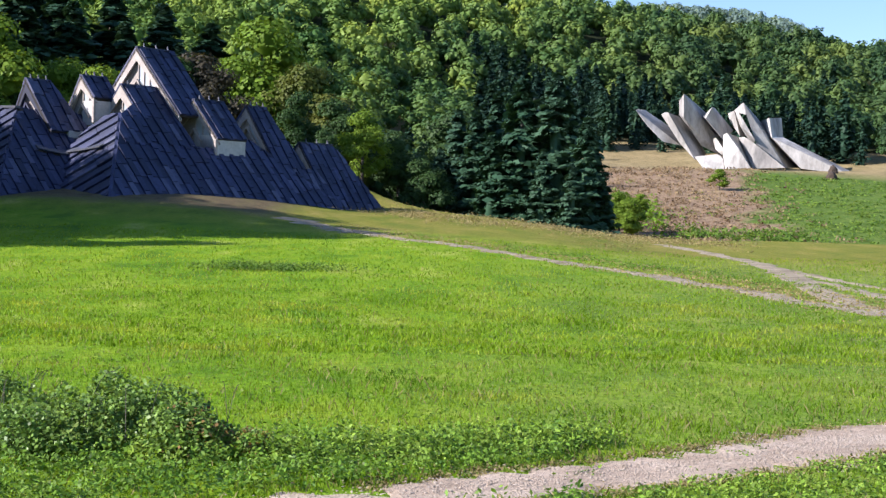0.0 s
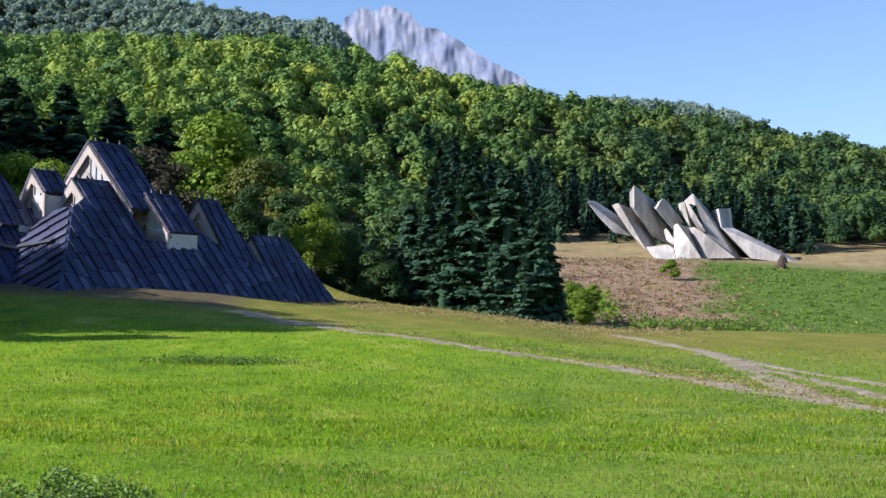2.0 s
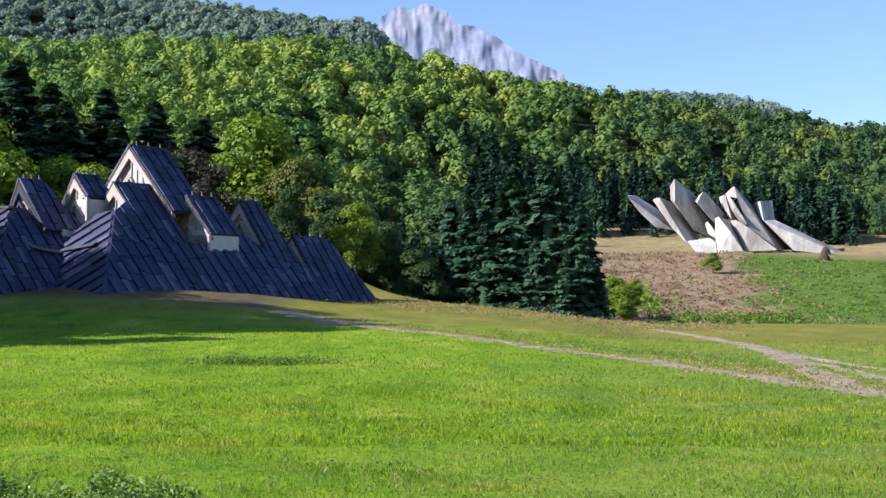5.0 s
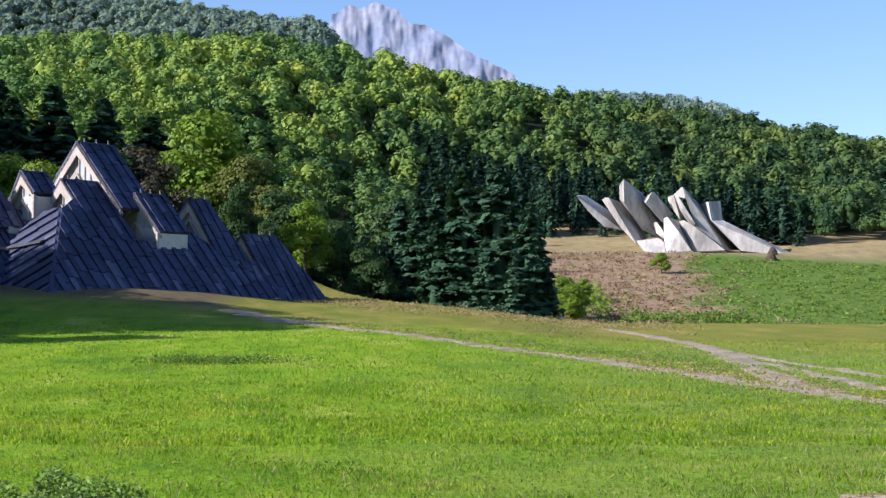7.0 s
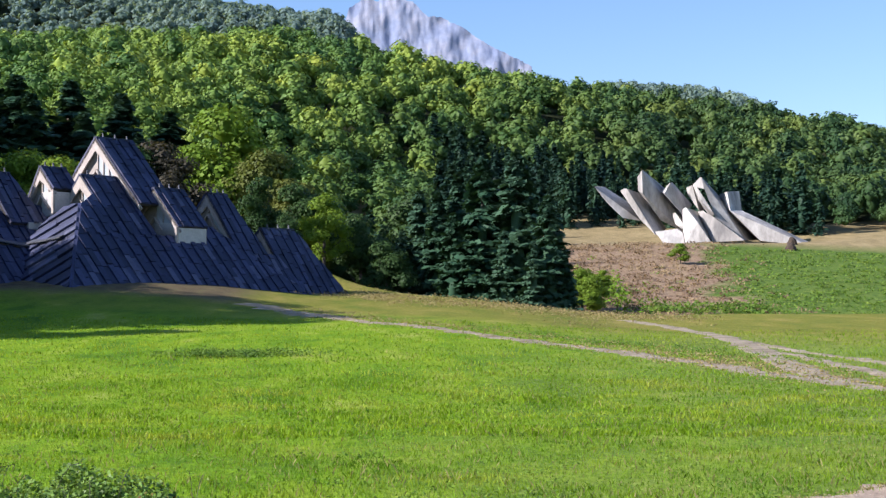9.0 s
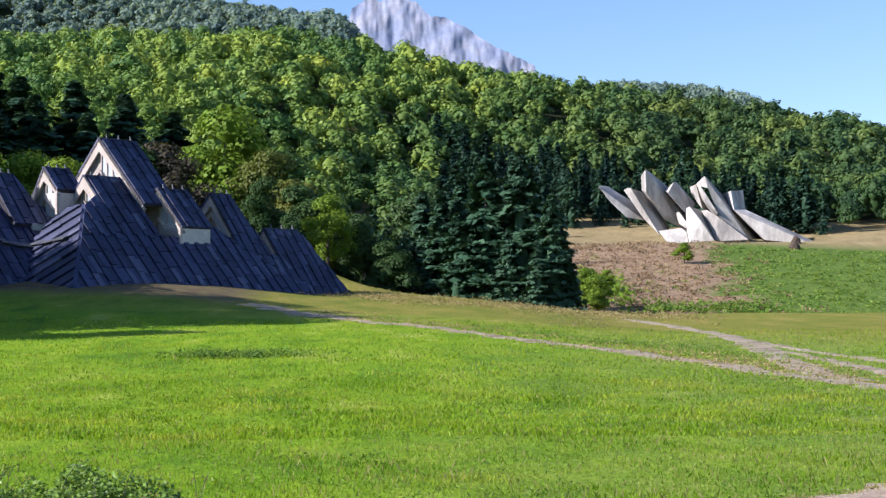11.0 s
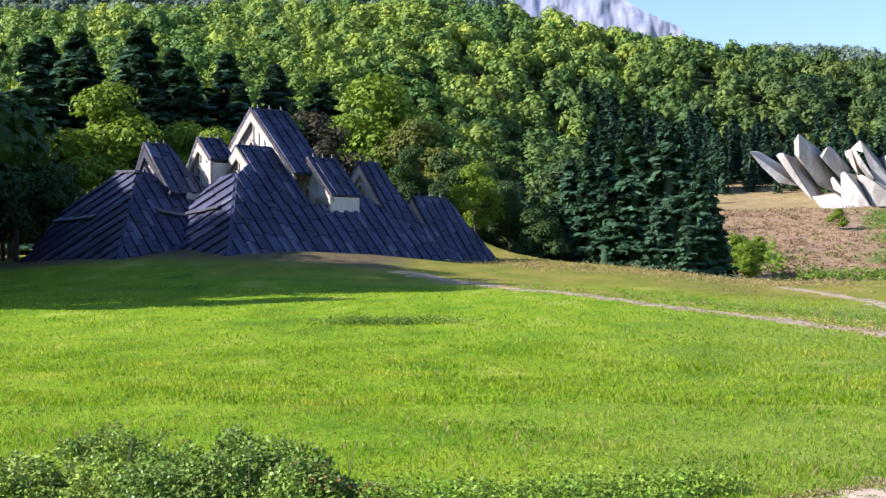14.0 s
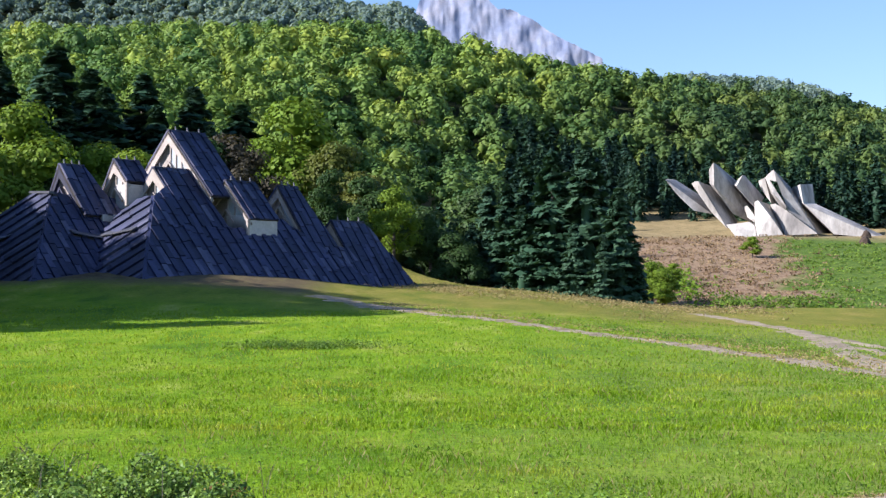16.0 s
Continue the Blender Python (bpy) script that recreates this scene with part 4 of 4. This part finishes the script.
# ---- woods on the slopes ----
def scatter(protos, xs, ys, sizes, rnd):
    VV, FF, TT, base = [], [], [], 0
    for x, y, s in zip(xs, ys, sizes):
        V, F = protos[rnd.randint(len(protos))]
        q = rnd.uniform(0, 6.283)
        c, sn = math.cos(q), math.sin(q)
        w = s * rnd.uniform(0.85, 1.15)
        X = np.empty_like(V)
        X[:, 0] = (V[:, 0] * c - V[:, 1] * sn) * w + x
        X[:, 1] = (V[:, 0] * sn + V[:, 1] * c) * w + y
        X[:, 2] = V[:, 2] * s + float(ground_z(x, y)) - 0.4
        VV.append(X)
        FF.append(F + base)
        TT.append(np.full(len(V), rnd.uniform(0, 1)))
        base += len(V)
    return np.concatenate(VV), np.concatenate(FF), np.concatenate(TT)


def low_crowns(kind, n, h, r, count, size, seed, core=(3, 5)):
    out = []
    for k in range(n):
        rnd = np.random.RandomState(seed + k)
        out.append(crown_arrays(h * rnd.uniform(0.85, 1.15), r, count, size, rnd, 7, 0.2, core, True) if kind == "broad" else conifer_arrays(h, r, count, size, rnd))
    return out


def woods(name, mat, kind, test, ylo, yhi, xspan, cell, protos, label, seed, size=(0.8, 1.25)):
    rnd = np.random.RandomState(seed)
    xs, ys, ss = [], [], []
    y = ylo
    while y < yhi:
        step = cell
        for x in np.arange(-xspan * y - 20, xspan * y + 20, step):
            xx, yy = x + rnd.uniform(-0.7, 0.7) * step, y + rnd.uniform(-0.7, 0.7) * step
            if test(xx, yy, rnd):
                xs.append(xx)
                ys.append(yy)
                ss.append(rnd.uniform(*size))
        y += step
    V, F, T = scatter(protos, xs, ys, ss, rnd)
    tagged(new(name, mesh_np(name, V, F, mat, T)), label, "forest", kind="stuff")
    return len(xs)


def is_clear(x, y):
    """The open ground: the meadow, the hall's knoll and the monument's hill."""
    if y < 178 and x > -62:
        return True
    return 0.03 * y + 6 < x < 160 and y < (440 if x < 74 else 392 + 0.02 * x)


def needles_here(x, y):
    v = float(wobble(x, y, 55, 3.0))
    edge = 1.4 if (8 < x < 100 and y < 530) or (x < -28 and y < 248) else 0.4 if x > 10 and y < 480 else 0.55 if (y < 300 and x < 40) or (x > 60 and y < 580) else -0.2 if y < 420 else -1.5
    return v + edge > 0.72


CROWNS = low_crowns("broad", 9, 12.5, 5.6, 430, 0.95, 100)
FIRS = low_crowns("fir", 5, 15, 4.0, 620, 1.25, 200)
HIGH = low_crowns("broad", 9, 12, 6.0, 240, 1.3, 140)
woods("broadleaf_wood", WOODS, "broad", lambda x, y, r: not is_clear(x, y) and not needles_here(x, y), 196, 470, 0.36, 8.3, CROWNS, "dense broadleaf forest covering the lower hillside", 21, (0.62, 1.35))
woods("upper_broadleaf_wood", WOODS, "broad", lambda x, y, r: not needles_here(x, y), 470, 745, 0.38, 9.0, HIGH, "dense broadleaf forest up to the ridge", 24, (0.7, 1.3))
woods("conifer_wood", FIRWOOD, "fir", lambda x, y, r: not is_clear(x, y) and needles_here(x, y), 200, 600, 0.36, 6.2, FIRS, "dark stands of conifers within the forest", 22, (0.55, 1.3))
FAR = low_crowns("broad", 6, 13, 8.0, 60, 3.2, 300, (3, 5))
woods("far_wood", FARWOODS, "broad", lambda x, y, r: (x < 120 and 1190 < y < 1580) or (x > 60 and y > 1550 and x < 560 and y < 1860), 1180, 1880, 0.40, 12.0, FAR, "distant forest on the far ridges, blue-green with painted haze", 23)
# ---- brambles ----
def bramble(x, y, rx, ry, h, count, seed, label, dry=0.0):
    """Arching mounds of small leaves over a dark hollow, with bare canes standing out; dry: a share of withered leaves at one end."""
    rnd = np.random.RandomState(seed)
    nm = 24
    mounds = np.stack([rnd.uniform(-0.85, 0.85, nm) * rx, rnd.uniform(-0.75, 0.75, nm) * ry, rnd.uniform(0.35, 1.0, nm) * h, rnd.uniform(0.16, 0.34, nm)], 1)
    mounds[:, 2] *= 1 - 0.4 * (mounds[:, 0] / rx) ** 2
    m = mounds[rnd.randint(nm, size=count)]
    q, s = rnd.uniform(0, 6.283, count), np.sqrt(rnd.uniform(0, 1, count))
    dx, dy = m[:, 3] * rx * s * np.cos(q), m[:, 3] * rx * s * np.sin(q)
    top = m[:, 2] * np.sqrt(np.maximum(0.03, 1 - 0.9 * s * s))
    z = top * (1 - 0.55 * rnd.uniform(0, 1, count) ** 2.5) * rnd.uniform(0.93, 1.1, count)
    px, py = m[:, 0] + dx, m[:, 1] + dy
    C = np.stack([px, py, z + ground_z(x + px, y + py) - gz(x, y)], 1)
    N = np.stack([0.5 * dx / rx, 0.5 * dy / ry - 0.25, np.full(count, 0.9)], 1)
    ob = thing("bramble_bush", (x, y, gz(x, y)), label, "bush")
    old = rnd.uniform(0, 1, count) < dry * sstep(px, 0.1 * rx, 0.7 * rx)
    for name, mat, pick in (("leaves", BRAMBLE, ~old), ("withered_leaves", WITHERED, old)):
        if pick.any():
            V, F = cards(C[pick], N[pick], 0.068, rnd, 1.1, 1.3)
            part(name, mesh_np(name, V, F, mat), None, ob, "yellow and rust-brown withered leaves" if mat is WITHERED else "")
    bm = bmesh.new()
    for k in range(7):
        q = rnd.uniform(0, 6.283)
        p = Vector((rnd.uniform(-0.8, 0.8) * rx, rnd.uniform(-0.7, 0.7) * ry, 0))
        r = Vector((math.cos(q), math.sin(q), 0)) * rnd.uniform(0.05, 0.7)
        prev, tall = p, h * rnd.uniform(0.7, 1.12)
        for j in range(1, 6):
            t = j / 5
            nxt = p + r * t + Vector((0, 0, tall * math.sin(1.7 * t)))
            sd = (nxt - prev).cross(Vector((0, 1, 0.2))).normalized() * 0.005
            bm.faces.new([bm.verts.new(v) for v in (prev - sd, prev + sd, nxt + sd, nxt - sd)])
            prev = nxt
    tagged(part("cane_tangle", bm, BARK, ob), kind="stuff")
    return ob


bramble(-4.6, 23.3, 2.4, 1.3, 1.2, 21000, 41, "low bramble bush with glossy green and some withered leaves", 0.32)
bramble(-7.9, 23.6, 1.6, 1.1, 0.95, 9000, 42, "low bramble bush with glossy green leaves beside soil")
bramble(-8.9, 28.6, 0.9, 0.8, 0.75, 3500, 43, "small dark bramble clump standing in the meadow")
bramble(-6.9, 24.8, 0.45, 0.4, 1.0, 1300, 44, "upright leafy shoot of bramble above the bush")


# ---- meadow grass ----
def line_distance(px, py, pts):
    d = np.full(len(px), 1e9)
    for (x0, y0), (x1, y1) in zip(pts[:-1], pts[1:]):
        vx, vy = x1 - x0, y1 - y0
        t = np.clip(((px - x0) * vx + (py - y0) * vy) / (vx * vx + vy * vy), 0, 1)
        d = np.minimum(d, np.hypot(px - x0 - t * vx, py - y0 - t * vy))
    return d


def grass(name, mat, n, ylo, yhi, height, width, label, seed, power=1.0, patch=None):
    rnd = np.random.RandomState(seed)
    y = ylo + (yhi - ylo) * rnd.uniform(0, 1, n) ** power
    x = rnd.uniform(-0.40, 0.36, n) * y
    keep = (line_distance(x, y, NEAR_TRACK) > 1.0 + rnd.uniform(-0.25, 0.35, n)) & (line_distance(x, y, UPPER_TRACK) > rnd.uniform(0.15, 0.95, n)) & (line_distance(x, y, SIDE_TRACK) > rnd.uniform(0.1, 0.8, n)) & (line_distance(x, y, FORK_TRACK) > rnd.uniform(0.1, 0.7, n)) & (line_distance(x, y, RUT_TRACK) > rnd.uniform(0.05, 0.4, n)) & (line_distance(x, y, OUTER_TRACK) > rnd.uniform(0.1, 0.6, n))
    if patch:
        keep &= patch(x, y, rnd)
    x, y = x[keep], y[keep]
    n = len(x)
    z = ground_z(x, y)
    q = rnd.uniform(0, 6.283, n)
    grow = 1 + (0.45 * wobble(x, y, 1.6, 2.0))
    h = height * rnd.uniform(0.45, 1.3, n) * grow
    w = width * rnd.uniform(0.7, 1.3, n)
    lean = rnd.uniform(0.15, 0.8, n) * h
    side = np.stack([np.cos(q), np.sin(q), 0 * q], 1) * w[:, None]
    l = rnd.uniform(0, 6.283, n)
    ln = np.stack([np.cos(l) * lean, np.sin(l) * lean, h], 1)
    b = np.stack([x, y, z - 0.02], 1)
    V = np.stack([b - side, b + side, b + ln * np.array([0.45, 0.45, 0.62]) + side * 0.8, b + ln], 1).reshape(-1, 3)
    tagged(new(name, mesh_np(name, V, np.arange(4 * n).reshape(-1, 4), mat)), label, "grass", kind="stuff")


grass("meadow_grass", BLADES, 125000, 16.5, 62, 0.10, 0.011, "short bright green meadow grass", 51, 1.25)
grass("far_meadow_grass", BLADES, 56000, 40, 104, 0.13, 0.026, "bright green meadow grass farther up the slope", 52, 1.3)
grass("dry_stalks", HAY, 15000, 17, 75, 0.15, 0.008, "scattered dry straw-coloured grass stalks", 53, 1.2)


# ---- weeds, tufts and bracken ----
def tufts(name, mat, xs, ys, spread, height, leaves, size, label, seed, category="weeds"):
    """Low leafy clumps, too many to count, as one object."""
    rnd = np.random.RandomState(seed)
    n = len(xs)
    k = leaves
    x = np.repeat(xs, k) + rnd.normal(0, 1, n * k) * np.repeat(spread * rnd.uniform(0.5, 1.4, n), k)
    y = np.repeat(ys, k) + rnd.normal(0, 1, n * k) * np.repeat(spread * rnd.uniform(0.5, 1.4, n), k)
    z = ground_z(x, y) + rnd.uniform(0.1, 1.0, n * k) * np.repeat(height * rnd.uniform(0.5, 1.4, n), k)
    V, F = cards(np.stack([x, y, z], 1), np.tile([0.0, -0.25, 0.9], (n * k, 1)), size, rnd, 0.9, 1.8)
    tagged(new(name, mesh_np(name, V, F, mat)), label, category, kind="stuff")


wr = np.random.RandomState(77)
n = 1000
wy = 18.2 + 9.0 * wr.uniform(0, 1, n) ** 1.1
wx = wr.uniform(-0.42, 0.1, n) * wy
ok = (line_distance(wx, wy, NEAR_TRACK) > 1.3) & (wy < 25.2 + 0.1 * wx + wr.uniform(-2, 1.2, n))
tufts("verge_weeds", VERGE, wx[ok], wy[ok], 0.12, 0.27, 30, 0.072, "low leafy weeds along the track's verge", 61)
n = 330
wt = wr.uniform(0, 1, n)
wx, wy = -5.2 + 8.0 * wt + wr.normal(0, 0.35, n), 22.0 + 3.1 * wt + wr.normal(0, 0.45, n)
ok = line_distance(wx, wy, NEAR_TRACK) > 1.45
tufts("nettles", VERGE, wx[ok], wy[ok], 0.16, 0.34, 28, 0.08, "tall lush green nettles and docks beside the track", 69)
n = 420
wx, wy = wr.uniform(2.6, 9.5, n), wr.uniform(18.0, 24.0, n)
ok = (line_distance(wx, wy, NEAR_TRACK) > 1.2) & (wy < 20.2 + 0.75 * (wx - 2.1))
tufts("near_weeds", VERGE, wx[ok], wy[ok], 0.15, 0.2, 26, 0.065, "lush weeds on the near side of the track", 70)
n = 1500
wy = 17 + 85 * wr.uniform(0, 1, n) ** 1.4
wx = wr.uniform(-0.4, 0.36, n) * wy
ok = line_distance(wx, wy, NEAR_TRACK) > 1.3
tufts("meadow_weeds", WEED, wx[ok], wy[ok], 0.11, 0.12, 12, 0.07, "scattered dark green weeds in the meadow", 62)
wx, wy = wr.normal(0.5, 0.7, 26) + 1.2 * np.arange(26) / 5, wr.normal(21.4, 0.4, 26) + 1.0 * np.arange(26) / 5
tufts("track_tufts", VERGE, wx, wy, 0.09, 0.06, 26, 0.05, "small grass tufts growing on the gravel track", 72, "grass")
wt = wr.uniform(0.25, 0.85, 520)
edge = np.where(wr.uniform(0, 1, 520) < 0.5, -1.0, 1.0) * wr.normal(1.2, 0.14, 520)
axis = np.linspace(0, 1, len(NEAR_TRACK))
wx = np.interp(wt, axis, [q[0] for q in NEAR_TRACK]) - 0.63 * edge
wy = np.interp(wt, axis, [q[1] for q in NEAR_TRACK]) + 0.77 * edge
tufts("verge_straw", HAY, wx, wy, 0.1, 0.07, 14, 0.055, "short dry grass fringing the gravel track", 76, "grass")
n = 46
wx, wy = wr.normal(12.0, 1.7, n), wr.normal(104, 1.6, n)
tufts("dry_umbels", HAY, wx, wy, 0.16, 0.95, 18, 0.11, "pale dry flower heads standing in the bank's grass", 73)
n = 150
wx, wy = wr.normal(34, 3.0, n), wr.normal(262, 13, n)
tufts("green_fern", FERN, wx, wy, 0.8, 0.9, 16, 0.55, "bright green fern patch on the slope", 74)
n = 170
wx, wy = wr.uniform(37, 57, n), wr.normal(238, 3.5, n)
tufts("slope_foot_weeds", WEED, wx, wy, 0.8, 0.8, 16, 0.5, "rank green weeds at the slope's foot", 75)
n = 170
wx, wy = wr.normal(-8.2, 1.9, n), wr.normal(72.6, 0.55, n)
tufts("nettle_strip", WEED, wx, wy, 0.3, 0.3, 20, 0.12, "strip of taller dark weeds in the meadow", 63)
n = 260
wt = wr.uniform(0, 1, n)
wx, wy = 4 + 16 * wt + wr.normal(0, 1.2, n), 97 - 24 * wt + wr.normal(0, 1.6, n)
tufts("path_weeds", WEED, wx, wy, 0.18, 0.16, 14, 0.1, "green weeds along the meadow track", 64)
n = 2200
wy = wr.uniform(205, 345, n)
wx = wr.uniform(0.1, 0.42, n) * wy
brown = wx < 11.6 + 0.17 * wy + wr.normal(0, 7, n)
tufts("bracken", HEATH, wx[brown], wy[brown], 0.7, 0.55, 14, 0.5, "brown withered bracken on the monument's slope", 65)
tufts("pasture_tufts", WEED, wx[~brown & (wy < 330)], wy[~brown & (wy < 330)], 0.6, 0.4, 14, 0.45, "rough green tufts on the pasture slope", 66)
n = 1100
wt = wr.uniform(0, 1, n)
wx, wy = -7 + 30 * wt + wr.normal(0, 2, n), 146 - 22 * wt + wr.normal(0, 5, n)
tufts("bank_straw", HAY, wx, wy, 0.5, 0.3, 10, 0.14, "tall dry grass on the bank's edge", 67, "grass")


wt = wr.uniform(0, 1, 900)
wx, wy = np.interp(wt, np.linspace(0, 1, len(UPPER_TRACK)), [q[0] for q in UPPER_TRACK]) + wr.normal(1.2, 1.5, 900), np.interp(wt, np.linspace(0, 1, len(UPPER_TRACK)), [q[1] for q in UPPER_TRACK]) + wr.normal(2, 3.0, 900)
tufts("track_straw", HAY, wx, wy, 0.35, 0.1, 9, 0.11, "short dry grass along the meadow tracks", 68, "grass")


def stones(n, seed):
    """Pebbles on the near track."""
    rnd = np.random.RandomState(seed)
    pts = np.array(NEAR_TRACK, float)
    t = rnd.uniform(1, len(pts) - 2, n)
    i = t.astype(int)
    f = (t - i)[:, None]
    c = pts[i] * (1 - f) + pts[i + 1] * f
    d = pts[i + 1] - pts[i]
    d /= np.linalg.norm(d, axis=1)[:, None]
    c = c + np.stack([-d[:, 1], d[:, 0]], 1) * rnd.normal(0, 0.6, n)[:, None]
    z = ground_z(c[:, 0], c[:, 1]) + 0.04
    s = rnd.uniform(0.008, 0.03, n)
    dirs = np.array([(1, 0, 0), (0, 1, 0), (-1, 0, 0), (0, -1, 0), (0, 0, 0.8)])
    V = (np.stack([c[:, 0], c[:, 1], z], 1)[:, None] + dirs[None] * s[:, None, None] * rnd.uniform(0.6, 1.4, (n, 5, 1))).reshape(-1, 3)
    F = np.array([(0, 1, 4), (1, 2, 4), (2, 3, 4), (3, 0, 4)])
    faces = (F[None] + 5 * np.arange(n)[:, None, None]).reshape(-1, 3)
    tagged(new("track_gravel", mesh_np("track_gravel", V, faces, STONE)), "pale loose gravel on the track", "gravel", kind="stuff")


stones(3500, 71)


def soil_heap(x, y, r, h):
    bm = bmesh.new()
    bmesh.ops.create_icosphere(bm, subdivisions=4, radius=1.0)
    for v in bm.verts:
        k = 1 + 0.22 * noise.noise(v.co * 2.5) + 0.14 * noise.noise(v.co * 7) + 0.08 * noise.noise(v.co * 16)
        v.co = Vector((v.co.x * r * 1.4 * k, v.co.y * r * k, max(-0.12, v.co.z) * h * k))
    ob = new("soil_heap", bpy.data.meshes.new("soil_heap"))
    bm.to_mesh(ob.data)
    bm.free()
    ob.data.materials.append(SOIL)
    ob.matrix_basis = pose(x, y, gz(x, y))
    tagged(ob, "reddish brown heap of bare crumbly soil", "soil heap")


soil_heap(-7.25, 19.7, 0.85, 0.5)

# ---- roof boards ----
for spec in BOARDS:
    lay_boards(*spec)
